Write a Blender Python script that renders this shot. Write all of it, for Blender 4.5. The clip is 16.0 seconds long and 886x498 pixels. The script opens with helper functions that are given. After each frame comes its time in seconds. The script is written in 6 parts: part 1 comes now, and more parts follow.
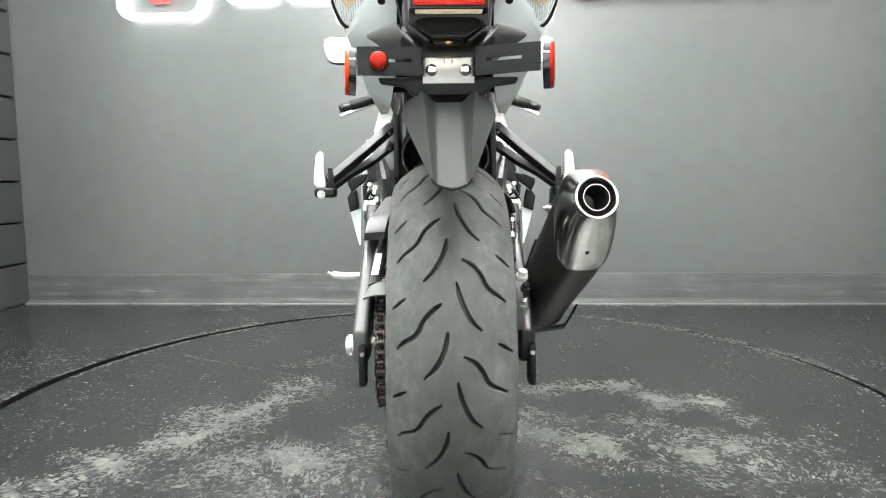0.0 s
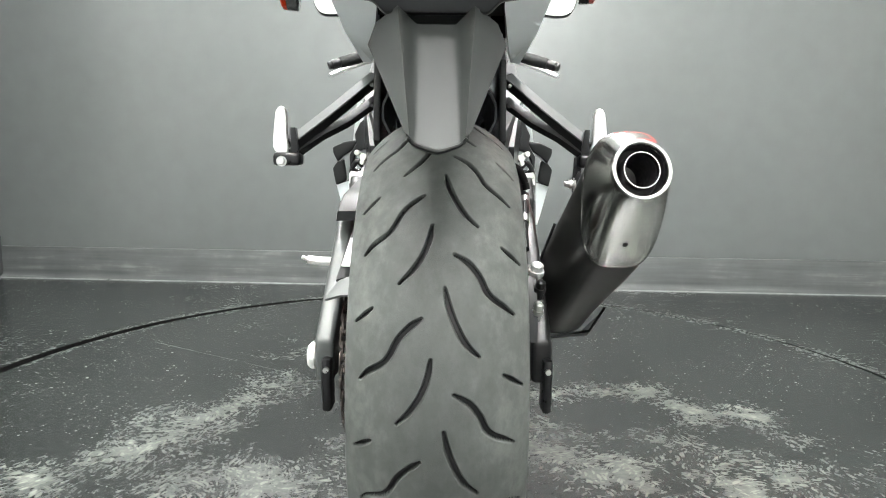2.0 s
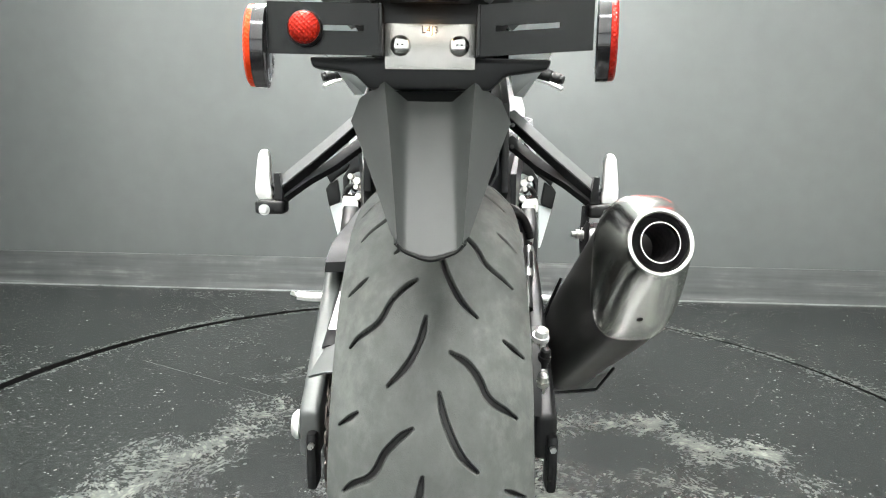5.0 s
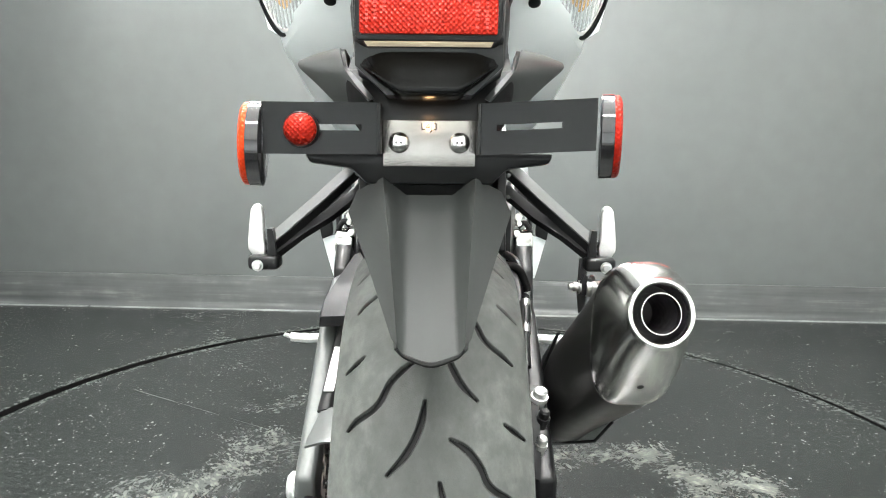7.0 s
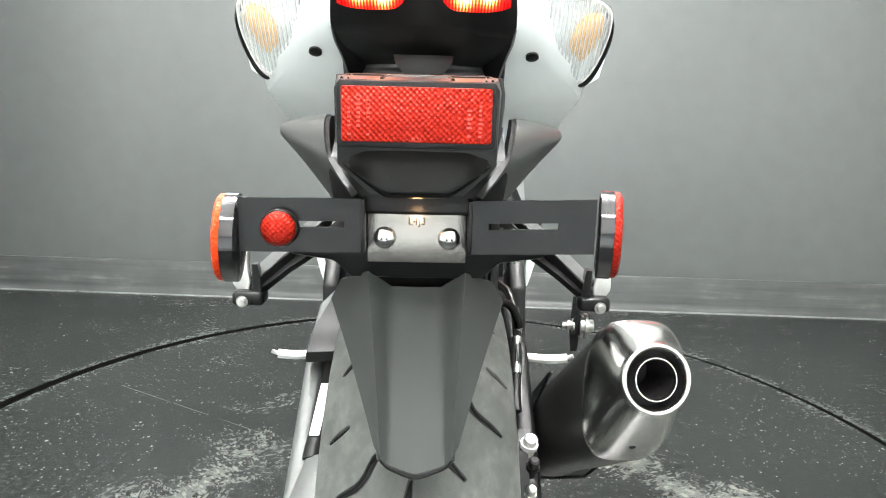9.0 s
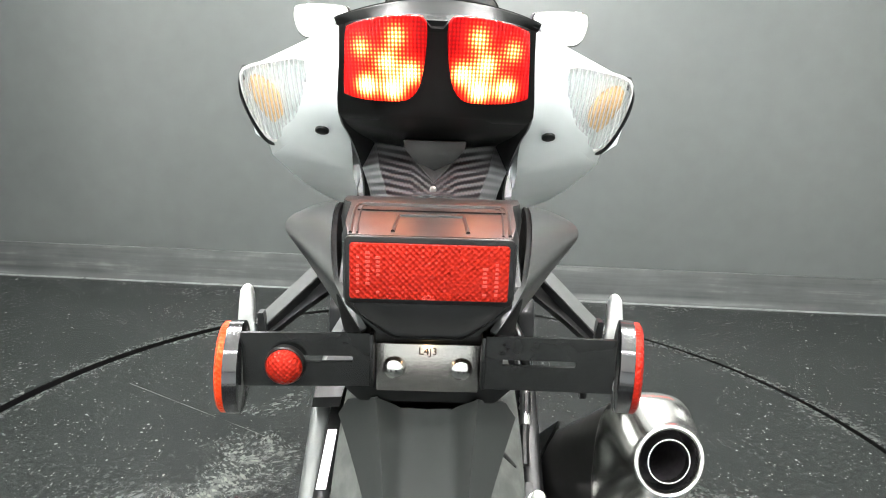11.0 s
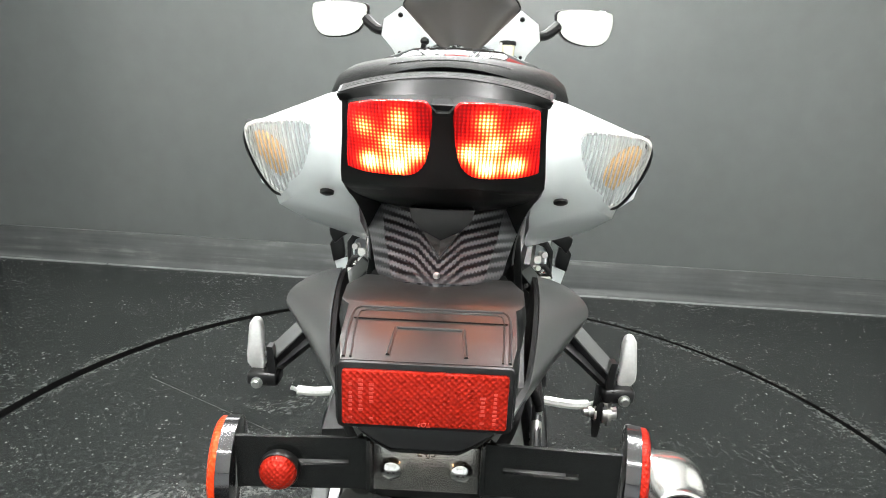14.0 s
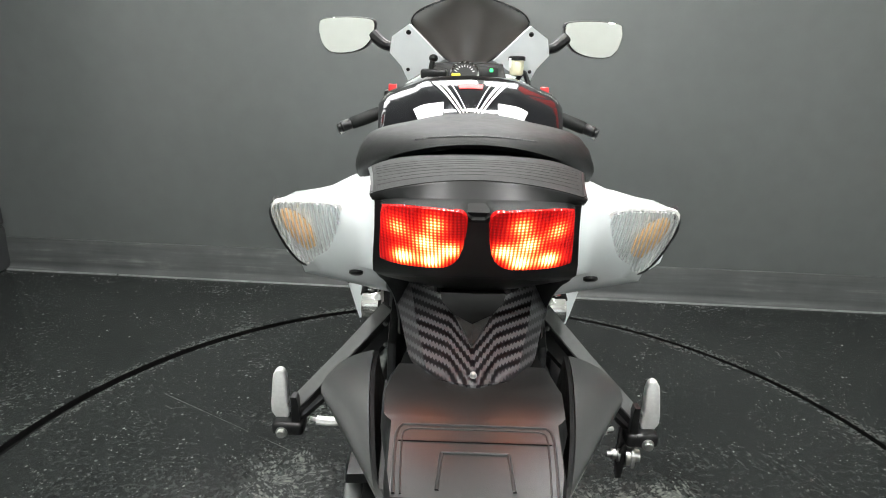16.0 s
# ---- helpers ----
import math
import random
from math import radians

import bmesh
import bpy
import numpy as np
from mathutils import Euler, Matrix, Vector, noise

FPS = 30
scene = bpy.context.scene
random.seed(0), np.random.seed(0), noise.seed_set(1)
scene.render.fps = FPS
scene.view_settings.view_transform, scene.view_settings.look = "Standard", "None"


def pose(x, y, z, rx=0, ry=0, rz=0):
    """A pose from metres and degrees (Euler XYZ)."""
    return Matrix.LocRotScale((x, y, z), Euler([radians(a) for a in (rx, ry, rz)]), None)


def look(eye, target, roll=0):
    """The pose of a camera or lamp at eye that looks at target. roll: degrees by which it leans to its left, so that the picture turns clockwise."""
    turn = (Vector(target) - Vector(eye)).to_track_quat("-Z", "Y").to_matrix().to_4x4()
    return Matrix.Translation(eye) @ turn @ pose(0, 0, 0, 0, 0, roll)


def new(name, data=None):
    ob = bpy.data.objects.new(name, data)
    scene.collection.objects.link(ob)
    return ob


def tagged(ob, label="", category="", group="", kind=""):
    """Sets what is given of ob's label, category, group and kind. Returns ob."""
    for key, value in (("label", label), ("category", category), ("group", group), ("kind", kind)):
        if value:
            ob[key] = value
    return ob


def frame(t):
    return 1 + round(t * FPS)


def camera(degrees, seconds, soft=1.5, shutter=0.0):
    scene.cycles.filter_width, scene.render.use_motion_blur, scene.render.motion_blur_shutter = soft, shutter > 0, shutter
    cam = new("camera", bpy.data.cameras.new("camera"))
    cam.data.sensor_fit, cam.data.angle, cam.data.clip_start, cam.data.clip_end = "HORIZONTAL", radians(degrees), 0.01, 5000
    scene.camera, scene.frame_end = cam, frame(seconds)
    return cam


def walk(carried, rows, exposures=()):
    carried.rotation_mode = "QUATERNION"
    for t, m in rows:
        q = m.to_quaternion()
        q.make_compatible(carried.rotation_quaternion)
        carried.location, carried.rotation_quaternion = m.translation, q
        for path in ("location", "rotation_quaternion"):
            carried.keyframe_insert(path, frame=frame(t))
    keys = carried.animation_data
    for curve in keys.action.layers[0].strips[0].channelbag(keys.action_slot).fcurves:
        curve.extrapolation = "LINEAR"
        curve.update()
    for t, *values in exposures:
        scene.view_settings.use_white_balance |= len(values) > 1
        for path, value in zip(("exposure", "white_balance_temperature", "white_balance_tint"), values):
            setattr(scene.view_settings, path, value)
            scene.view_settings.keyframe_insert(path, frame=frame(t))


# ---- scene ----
cam = camera(68.3, 16.0, soft=1.0)
PATH = [
    (0, (-0.0176, -1.1304, 0.5932), (0.0052, 0.9586, 0.3759), -0.5),
    (0.5, (0.0085, -1.0740, 0.6100), (0.0291, 1.0121, 0.3717), -0.2),
    (1, (0.0086, -0.9919, 0.5901), (0.0248, 1.0922, 0.3381), 0),
    (1.5, (0.0040, -0.9181, 0.5838), (0.0128, 1.1643, 0.3129), 0.5),
    (2, (0.0095, -0.8732, 0.5807), (0.0013, 1.2059, 0.2835), 0.5),
    (2.5, (0.0092, -0.8595, 0.5775), (-0.0129, 1.2161, 0.2604), 0.5),
    (3, (0.0059, -0.8415, 0.5859), (-0.0215, 1.2313, 0.2499), 0.8),
    (3.5, (0.0097, -0.8290, 0.6069), (-0.0168, 1.2416, 0.2594), 0.7),
    (4, (0.0169, -0.8126, 0.6279), (-0.0034, 1.2566, 0.2751), 0.6),
    (6.5, (0.0054, -0.7699, 0.7109), (0.0149, 1.3051, 0.3854), 0.8),
    (7, (0.0057, -0.7657, 0.7277), (0.0256, 1.3077, 0.3948), 0.5),
    (7.5, (0.0050, -0.7573, 0.7444), (0.0364, 1.3134, 0.3969), 0.6),
    (8, (0.0056, -0.7468, 0.7707), (0.0420, 1.3195, 0.4011), 0.9),
    (8.5, (0.0063, -0.7332, 0.7896), (0.0519, 1.3284, 0.3906), 1.4),
    (9, (0.0088, -0.7259, 0.8075), (0.0498, 1.3296, 0.3811), 1.4),
    (9.5, (0.0069, -0.7227, 0.8316), (0.0456, 1.3287, 0.3832), 1.4),
    (9.7, (0.0021, -0.7140, 0.8474), (0.0510, 1.3316, 0.3759), 1.3),
    (11.8, (0.0049, -0.6795, 0.9156), (0.0068, 1.3518, 0.3822), 2.2),
    (12, (0.0061, -0.6764, 0.9198), (0.0039, 1.3551, 0.3854), 2.2),
    (12.5, (0.0077, -0.6670, 0.9324), (-0.0033, 1.3586, 0.3780), 1.7),
    (13, (0.0038, -0.6594, 0.9461), (-0.0169, 1.3593, 0.3675), 1.8),
    (13.5, (0.0084, -0.6534, 0.9597), (-0.0232, 1.3597, 0.3644), 2.1),
    (14, (0.0117, -0.6504, 0.9702), (-0.0285, 1.3589, 0.3622), 2.3),
    (14.5, (0.0036, -0.6447, 0.9922), (-0.0400, 1.3616, 0.3738), 1.8),
    (15, (-0.0033, -0.6349, 1.0091), (-0.0502, 1.3674, 0.3780), 1.5),
    (15.5, (-0.0063, -0.6316, 1.0227), (-0.0565, 1.3677, 0.3822), 1.1),
    (16, (-0.0114, -0.6292, 1.0395), (-0.0638, 1.3681, 0.3948), 1.1),
]
walk(cam, [(t, look(eye, target, roll)) for t, eye, target, roll in PATH],
     exposures=[(0.0, 0.24), (4.0, 0.33), (7.0, 0.35), (9.5, 0.33), (12.0, 0.08), (13.0, -0.05), (14.0, -0.23), (14.5, -0.46), (16.0, -0.80)])

# ---- light: a closed studio bay lit by ceiling tubes ----
world = bpy.data.worlds.new("studio")
scene.world = world
world.use_nodes = True
world.node_tree.nodes["Background"].inputs[0].default_value = (0.8, 0.9, 1.0, 1)
world.node_tree.nodes["Background"].inputs[1].default_value = 0.02
ROOM = pose(0, 2.033, 0, 0, 0, -3.3)      # along the back wall: x to its right, y beyond it
TUBE_POWER = 205.0
SIGN_POWER = 9.0
FILL_POWER = 0.7
PANEL_POWER = 30.0


# ---- materials ----
def mat(name, color, rough=0.5, metal=0.0, vary=0.12, scale=30.0, bump=0.0, bump_scale=200.0, spec=0.5, coat=0.0):
    """A surface with large and small variation of colour and gloss, and fine relief."""
    m = bpy.data.materials.new(name)
    m.use_nodes = True
    nt = m.node_tree
    p = nt.nodes["Principled BSDF"]
    p.inputs["Metallic"].default_value = metal
    p.inputs["Specular IOR Level"].default_value = spec
    p.inputs["Coat Weight"].default_value = coat
    p.inputs["Coat Roughness"].default_value = 0.05
    geo = nt.nodes.new("ShaderNodeTexCoord")
    big = nt.nodes.new("ShaderNodeTexNoise")
    big.inputs["Scale"].default_value = scale * 0.25
    big.inputs["Detail"].default_value = 4
    small = nt.nodes.new("ShaderNodeTexNoise")
    small.inputs["Scale"].default_value = scale * 4
    small.inputs["Detail"].default_value = 3
    for n in (big, small):
        nt.links.new(geo.outputs["Object"], n.inputs["Vector"])
    add = nt.nodes.new("ShaderNodeMath")
    add.operation = "ADD"
    nt.links.new(big.outputs["Fac"], add.inputs[0])
    nt.links.new(small.outputs["Fac"], add.inputs[1])
    ramp = nt.nodes.new("ShaderNodeMapRange")
    ramp.inputs[1].default_value, ramp.inputs[2].default_value = 0.6, 1.4
    ramp.inputs[3].default_value, ramp.inputs[4].default_value = 1 - vary, 1 + vary
    nt.links.new(add.outputs[0], ramp.inputs[0])
    mul = nt.nodes.new("ShaderNodeVectorMath")
    mul.operation = "SCALE"
    mul.inputs[0].default_value = color
    nt.links.new(ramp.outputs[0], mul.inputs["Scale"])
    nt.links.new(mul.outputs[0], p.inputs["Base Color"])
    rr = nt.nodes.new("ShaderNodeMath")
    rr.operation = "MULTIPLY"
    rr.inputs[1].default_value = rough
    nt.links.new(ramp.outputs[0], rr.inputs[0])
    nt.links.new(rr.outputs[0], p.inputs["Roughness"])
    if bump:
        grain = nt.nodes.new("ShaderNodeTexNoise")
        grain.inputs["Scale"].default_value = bump_scale
        grain.inputs["Detail"].default_value = 2
        nt.links.new(geo.outputs["Object"], grain.inputs["Vector"])
        b = nt.nodes.new("ShaderNodeBump")
        b.inputs["Strength"].default_value = bump
        b.inputs["Distance"].default_value = 0.001
        nt.links.new(grain.outputs["Fac"], b.inputs["Height"])
        nt.links.new(b.outputs[0], p.inputs["Normal"])
    return m


def nodes_of(m):
    return m.node_tree, m.node_tree.nodes["Principled BSDF"]


def math_node(nt, op, a, b=None, c=None):
    n = nt.nodes.new("ShaderNodeMath")
    n.operation = op
    for k, v in enumerate((a, b, c)):
        if v is None:
            continue
        if isinstance(v, (int, float)):
            n.inputs[k].default_value = v
        else:
            nt.links.new(v, n.inputs[k])
    return n.outputs[0]


def xyz(nt):
    tc = nt.nodes.new("ShaderNodeTexCoord")
    s = nt.nodes.new("ShaderNodeSeparateXYZ")
    nt.links.new(tc.outputs["Object"], s.inputs[0])
    return s.outputs[0], s.outputs[1], s.outputs[2], tc.outputs["Object"]


def ramp_node(nt, fac, stops):
    r = nt.nodes.new("ShaderNodeValToRGB")
    while len(r.color_ramp.elements) < len(stops):
        r.color_ramp.elements.new(0.5)
    for e, (pos, col) in zip(r.color_ramp.elements, stops):
        e.position, e.color = pos, (*col, 1)
    nt.links.new(fac, r.inputs[0])
    return r.outputs[0]


def noise_node(nt, vec, scale, detail=4.0, rough=0.55):
    n = nt.nodes.new("ShaderNodeTexNoise")
    n.inputs["Scale"].default_value, n.inputs["Detail"].default_value, n.inputs["Roughness"].default_value = scale, detail, rough
    nt.links.new(vec, n.inputs["Vector"])
    return n.outputs["Fac"]


def bump_node(nt, p, height, strength, distance):
    b = nt.nodes.new("ShaderNodeBump")
    b.inputs["Strength"].default_value, b.inputs["Distance"].default_value = strength, distance
    nt.links.new(height, b.inputs["Height"])
    nt.links.new(b.outputs[0], p.inputs["Normal"])


def glow(name, color, strength):
    m = bpy.data.materials.new(name)
    m.use_nodes = True
    p = m.node_tree.nodes["Principled BSDF"]
    p.inputs["Base Color"].default_value = (*color, 1)
    p.inputs["Emission Color"].default_value = (*color, 1)
    p.inputs["Emission Strength"].default_value = strength
    return m


RUBBER = mat("tyre_rubber", (0.098, 0.102, 0.099), 0.60, vary=0.25, scale=22, bump=0.25, bump_scale=900, spec=0.35)
nt, p = nodes_of(RUBBER)
x, y, z, obj = xyz(nt)
scuff_map = nt.nodes.new("ShaderNodeMapping")
scuff_map.inputs["Scale"].default_value = (70, 45, 45)
nt.links.new(obj, scuff_map.inputs[0])
scuff = noise_node(nt, scuff_map.outputs[0], 1.0, 5, 0.65)
edge = math_node(nt, "MINIMUM", math_node(nt, "MULTIPLY", math_node(nt, "ABSOLUTE", x), 16.0), 1.0)
nt.links.new(ramp_node(nt, math_node(nt, "MULTIPLY_ADD", math_node(nt, "MULTIPLY", edge, noise_node(nt, obj, 14, 4)), 0.45, math_node(nt, "MULTIPLY", scuff, 0.62)), [(0.30, (0.050, 0.054, 0.050)), (0.50, (0.070, 0.075, 0.070)), (0.72, (0.120, 0.127, 0.120))]), p.inputs["Base Color"])
# near-black groove rubber: shade inside the tread cuts put into the colour
GROOVE = mat("groove_shade_rubber", (0.006, 0.006, 0.006), 0.6, vary=0.2, scale=60)
PLASTIC = mat("black_plastic", (0.0058, 0.0062, 0.0062), 0.32, vary=0.12, scale=40, bump=0.08, bump_scale=1600, spec=0.26)
SATIN = mat("satin_dark_grey_plastic", (0.0075, 0.0081, 0.0079), 0.24, vary=0.02, scale=9, spec=0.28)
FLAP = mat("grained_grey_plastic", (0.030, 0.0318, 0.031), 0.30, vary=0.08, scale=18, bump=0.10, bump_scale=1800, spec=0.5)
HOUSING = mat("black_moulded_plastic", (0.0105, 0.0112, 0.011), 0.33, vary=0.10, scale=18, bump=0.08, bump_scale=1800, spec=0.36)
# paler grey for the struts' lit tops; the bracket bolts share it
STRUT_FACE = mat("lit_strut_grey", (0.085, 0.089, 0.087), 0.42, 0.0, vary=0.1, scale=40, spec=0.3)
GRAINED = mat("matt_grained_plastic", (0.0085, 0.0092, 0.0088), 0.62, vary=0.10, scale=18, bump=0.15, bump_scale=1800, spec=0.16)
CHIN = mat("smooth_black_plastic", (0.0045, 0.0047, 0.0048), 0.26, vary=0.03, scale=20, spec=0.16)
GREY_FLAP = mat("dark_grey_moulded_plastic", (0.028, 0.0308, 0.0294), 0.46, vary=0.07, scale=18, bump=0.10, bump_scale=1800, spec=0.26)
GLOSS = mat("gloss_black", (0.008, 0.008, 0.009), 0.16, vary=0.1, scale=20, coat=0.6)
TANK_BLACK = mat("black_tank_paint", (0.005, 0.005, 0.006), 0.07, vary=0.1, scale=20, spec=0.24)
LEATHER = mat("seat_vinyl", (0.0095, 0.0104, 0.0100), 0.50, vary=0.12, scale=40, bump=0.4, bump_scale=700, spec=0.17)
WHITE = mat("white_paint", (0.87, 0.92, 0.925), 0.22, vary=0.03, scale=8, coat=0.5)
ARM = mat("anodised_grey_alloy", (0.098, 0.104, 0.101), 0.42, 0.4, vary=0.08, scale=30, bump=0.06, bump_scale=1200)
BLACK_METAL = mat("black_coated_metal", (0.008, 0.0082, 0.0085), 0.30, 0.05, vary=0.12, scale=40, bump=0.08, bump_scale=900, spec=0.3)
STRUT = mat("black_painted_casting", (0.014, 0.0143, 0.0145), 0.34, 0.1, vary=0.12, scale=40, bump=0.1, bump_scale=900, spec=0.4)
STEEL = mat("bright_steel", (0.62, 0.62, 0.60), 0.16, 1.0, vary=0.08, scale=30)
CHROME = mat("brushed_stainless", (0.88, 0.87, 0.84), 0.28, 1.0, vary=0.06, scale=18)
ZINC = mat("zinc_plated_steel", (0.55, 0.55, 0.53), 0.32, 1.0, vary=0.15, scale=60)
PEG = mat("cast_aluminium", (0.80, 0.80, 0.78), 0.34, 0.65, vary=0.1, scale=60, bump=0.15, bump_scale=700)
CAN = mat("dark_titanium_can", (0.085, 0.083, 0.080), 0.38, 0.75, vary=0.15, scale=14, bump=0.04, bump_scale=900)
SOOT = mat("sooty_pipe", (0.02, 0.018, 0.02), 0.6, 0.4, vary=0.3, scale=40)
PLATE = mat("plate_bracket_steel", (0.31, 0.30, 0.285), 0.24, 0.9, vary=0.15, scale=40, bump=0.1, bump_scale=900)
CHAIN = mat("oiled_chain_steel", (0.055, 0.046, 0.042), 0.35, 0.85, vary=0.3, scale=80)
STICKER = mat("white_label", (0.78, 0.79, 0.78), 0.45, vary=0.03, scale=30)
RED_PLASTIC = mat("red_switch", (0.55, 0.03, 0.03), 0.35, vary=0.05, scale=30)
YELLOWED = mat("cream_plastic", (0.72, 0.70, 0.50), 0.35, vary=0.06, scale=30)
YELLOW = mat("yellow_tag", (0.75, 0.62, 0.05), 0.4, vary=0.05, scale=30)
MIRROR = mat("mirror_glass", (0.44, 0.455, 0.43), 0.04, 1.0, vary=0.02, scale=10)

# end cap: stainless with fine vertical brushing
nt, p = nodes_of(CHROME)
x, y, z, obj = xyz(nt)
st = nt.nodes.new("ShaderNodeMapping")
st.inputs["Scale"].default_value = (60, 60, 4)
nt.links.new(obj, st.inputs[0])
nt.links.new(math_node(nt, "MULTIPLY_ADD", noise_node(nt, st.outputs[0], 1.5, 2), 0.12, 0.15), p.inputs["Roughness"])
brushing = nt.nodes.new("ShaderNodeMapping")
brushing.inputs["Scale"].default_value = (260, 40, 9)
nt.links.new(obj, brushing.inputs[0])
bump_node(nt, p, noise_node(nt, brushing.outputs[0], 1.0, 3, 0.6), 0.10, 0.002)


def red_prism(name, base, cell, strength):
    """Moulded retro-reflector: clear red over small prisms."""
    m = mat(name, base, 0.30, 0.0, vary=0.12, scale=60, spec=0.10)
    nt, p = nodes_of(m)
    x, y, z, obj = xyz(nt)
    v = nt.nodes.new("ShaderNodeTexVoronoi")
    v.inputs["Scale"].default_value = cell
    v.inputs["Randomness"].default_value = 0.12
    turn = nt.nodes.new("ShaderNodeMapping")
    turn.inputs["Rotation"].default_value = (0.0, radians(45), 0.0)
    nt.links.new(obj, turn.inputs[0])
    nt.links.new(turn.outputs[0], v.inputs["Vector"])
    bump_node(nt, p, v.outputs["Distance"], strength, 0.004)
    p.inputs["Metallic"].default_value = 0.25
    p.inputs["Coat Weight"].default_value = 0.04
    return m


PRISM = red_prism("red_reflector", (0.30, 0.012, 0.005), 430, 0.40)
AMBER_PRISM = red_prism("amber_reflector", (0.62, 0.045, 0.008), 420, 0.3)

# carbon weave: slanting bands that mirror at the middle, with fine saw teeth
CARBON = mat("carbon_weave", (0.03, 0.03, 0.032), 0.30, vary=0.05, scale=40, coat=0.35)
nt, p = nodes_of(CARBON)
x, y, z, obj = xyz(nt)
ax = math_node(nt, "ABSOLUTE", x)
# bands steep beside the middle ridge, gentler further out
bend = math_node(nt, "ADD", math_node(nt, "MULTIPLY", math_node(nt, "MINIMUM", ax, 0.017), 1.15), math_node(nt, "MULTIPLY", math_node(nt, "MAXIMUM", math_node(nt, "SUBTRACT", ax, 0.017), 0.0), 0.38))
along = math_node(nt, "SUBTRACT", z, math_node(nt, "ADD", bend, math_node(nt, "MULTIPLY", y, -0.4)))
teeth = math_node(nt, "MULTIPLY", math_node(nt, "PINGPONG", math_node(nt, "MULTIPLY", ax, 1.0), 0.0013), 1.5)
band = math_node(nt, "SINE", math_node(nt, "MULTIPLY", math_node(nt, "ADD", along, teeth), 800.0))
fac = math_node(nt, "MULTIPLY_ADD", band, 0.5, 0.5)
nt.links.new(ramp_node(nt, fac, [(0.48, (0.006, 0.006, 0.007)), (0.62, (0.085, 0.085, 0.089))]), p.inputs["Base Color"])

# tail lamp: a lit red lens over lamps; brightest in front of each lamp, cut by vertical flutes
# places of the lamps behind each lens
LAMPS = [(0.0525, 0.9215), (0.0275, 0.9285), (0.0345, 0.9120), (0.0175, 0.9060), (0.0500, 0.8965), (0.0305, 0.8940)]
TAIL = bpy.data.materials.new("lit_tail_lens")
TAIL.use_nodes = True
nt, p = nodes_of(TAIL)
x, y, z, obj = xyz(nt)
ax = math_node(nt, "ABSOLUTE", x)
total = None
for (lx, lz), weight in zip(LAMPS, (0.72, 0.78, 0.9, 0.95, 1.0, 1.0)):
    dx = math_node(nt, "SUBTRACT", ax, lx)
    dz = math_node(nt, "SUBTRACT", z, lz)
    d2 = math_node(nt, "ADD", math_node(nt, "MULTIPLY", dx, dx), math_node(nt, "MULTIPLY", dz, dz))
    g = math_node(nt, "EXPONENT", math_node(nt, "MULTIPLY", d2, -1.0 / (0.0090 ** 2)))
    g = math_node(nt, "MULTIPLY", g, weight)
    total = g if total is None else math_node(nt, "ADD", total, g)
# moulded cells: dots in the upper half, upright flutes below
wob = math_node(nt, "MULTIPLY", math_node(nt, "SUBTRACT", noise_node(nt, obj, 60, 2), 0.5), 0.0006)
flute = math_node(nt, "MULTIPLY_ADD", math_node(nt, "SINE", math_node(nt, "MULTIPLY", math_node(nt, "ADD", x, wob), 2500.0)), 0.5, 0.5)
cell = math_node(nt, "MULTIPLY_ADD", math_node(nt, "SINE", math_node(nt, "MULTIPLY", math_node(nt, "ADD", z, wob), 2500.0)), 0.5, 0.5)
dotted = math_node(nt, "MINIMUM", math_node(nt, "MAXIMUM", math_node(nt, "MULTIPLY", math_node(nt, "SUBTRACT", z, 0.898), 90.0), 0.0), 1.0)
cross = math_node(nt, "SUBTRACT", 1.0, math_node(nt, "MULTIPLY", math_node(nt, "SUBTRACT", 1.0, cell), math_node(nt, "MULTIPLY_ADD", dotted, 0.45, 0.2)))
facet = math_node(nt, "MULTIPLY", math_node(nt, "MULTIPLY_ADD", flute, 0.8, 0.2), cross)
spread = math_node(nt, "MULTIPLY", math_node(nt, "POWER", math_node(nt, "MINIMUM", total, 1.1), 1.3), 1.15)
lit = math_node(nt, "MINIMUM", math_node(nt, "MULTIPLY", spread, math_node(nt, "MULTIPLY_ADD", spread, 0.26, math_node(nt, "MULTIPLY", facet, 1.0))), 1.2)
p.inputs["Base Color"].default_value = (0.50, 0.008, 0.008, 1)
p.inputs["Roughness"].default_value = 0.22
p.inputs["Specular IOR Level"].default_value = 0.25
nt.links.new(ramp_node(nt, lit, [(0.0, (0.75, 0.003, 0.006)), (0.16, (1.0, 0.030, 0.010)), (0.42, (1.0, 0.15, 0.03)), (0.75, (1.0, 0.36, 0.12)), (1.1, (1.0, 0.55, 0.26))]), p.inputs["Emission Color"])
nt.links.new(math_node(nt, "ADD", math_node(nt, "MULTIPLY", lit, 13.0), math_node(nt, "MULTIPLY_ADD", facet, 0.45, 0.18)), p.inputs["Emission Strength"])
bump_node(nt, p, flute, 0.5, 0.001)

# indicator lens: clear fluted plastic in front of an amber lamp and a bright reflector
LENS = bpy.data.materials.new("clear_lens")
LENS.use_nodes = True
nt, p = nodes_of(LENS)
x, y, z, obj = xyz(nt)
p.inputs["Base Color"].default_value = (0.80, 0.82, 0.82, 1)
p.inputs["Roughness"].default_value = 0.08
p.inputs["Specular IOR Level"].default_value = 0.8
flute = math_node(nt, "MULTIPLY_ADD", math_node(nt, "SINE", math_node(nt, "MULTIPLY", x, 1500.0)), 0.5, 0.5)
bump_node(nt, p, flute, 0.8, 0.0012)
see = nt.nodes.new("ShaderNodeBsdfTransparent")
see.inputs[0].default_value = (0.97, 0.98, 0.98, 1)
pair = nt.nodes.new("ShaderNodeMixShader")
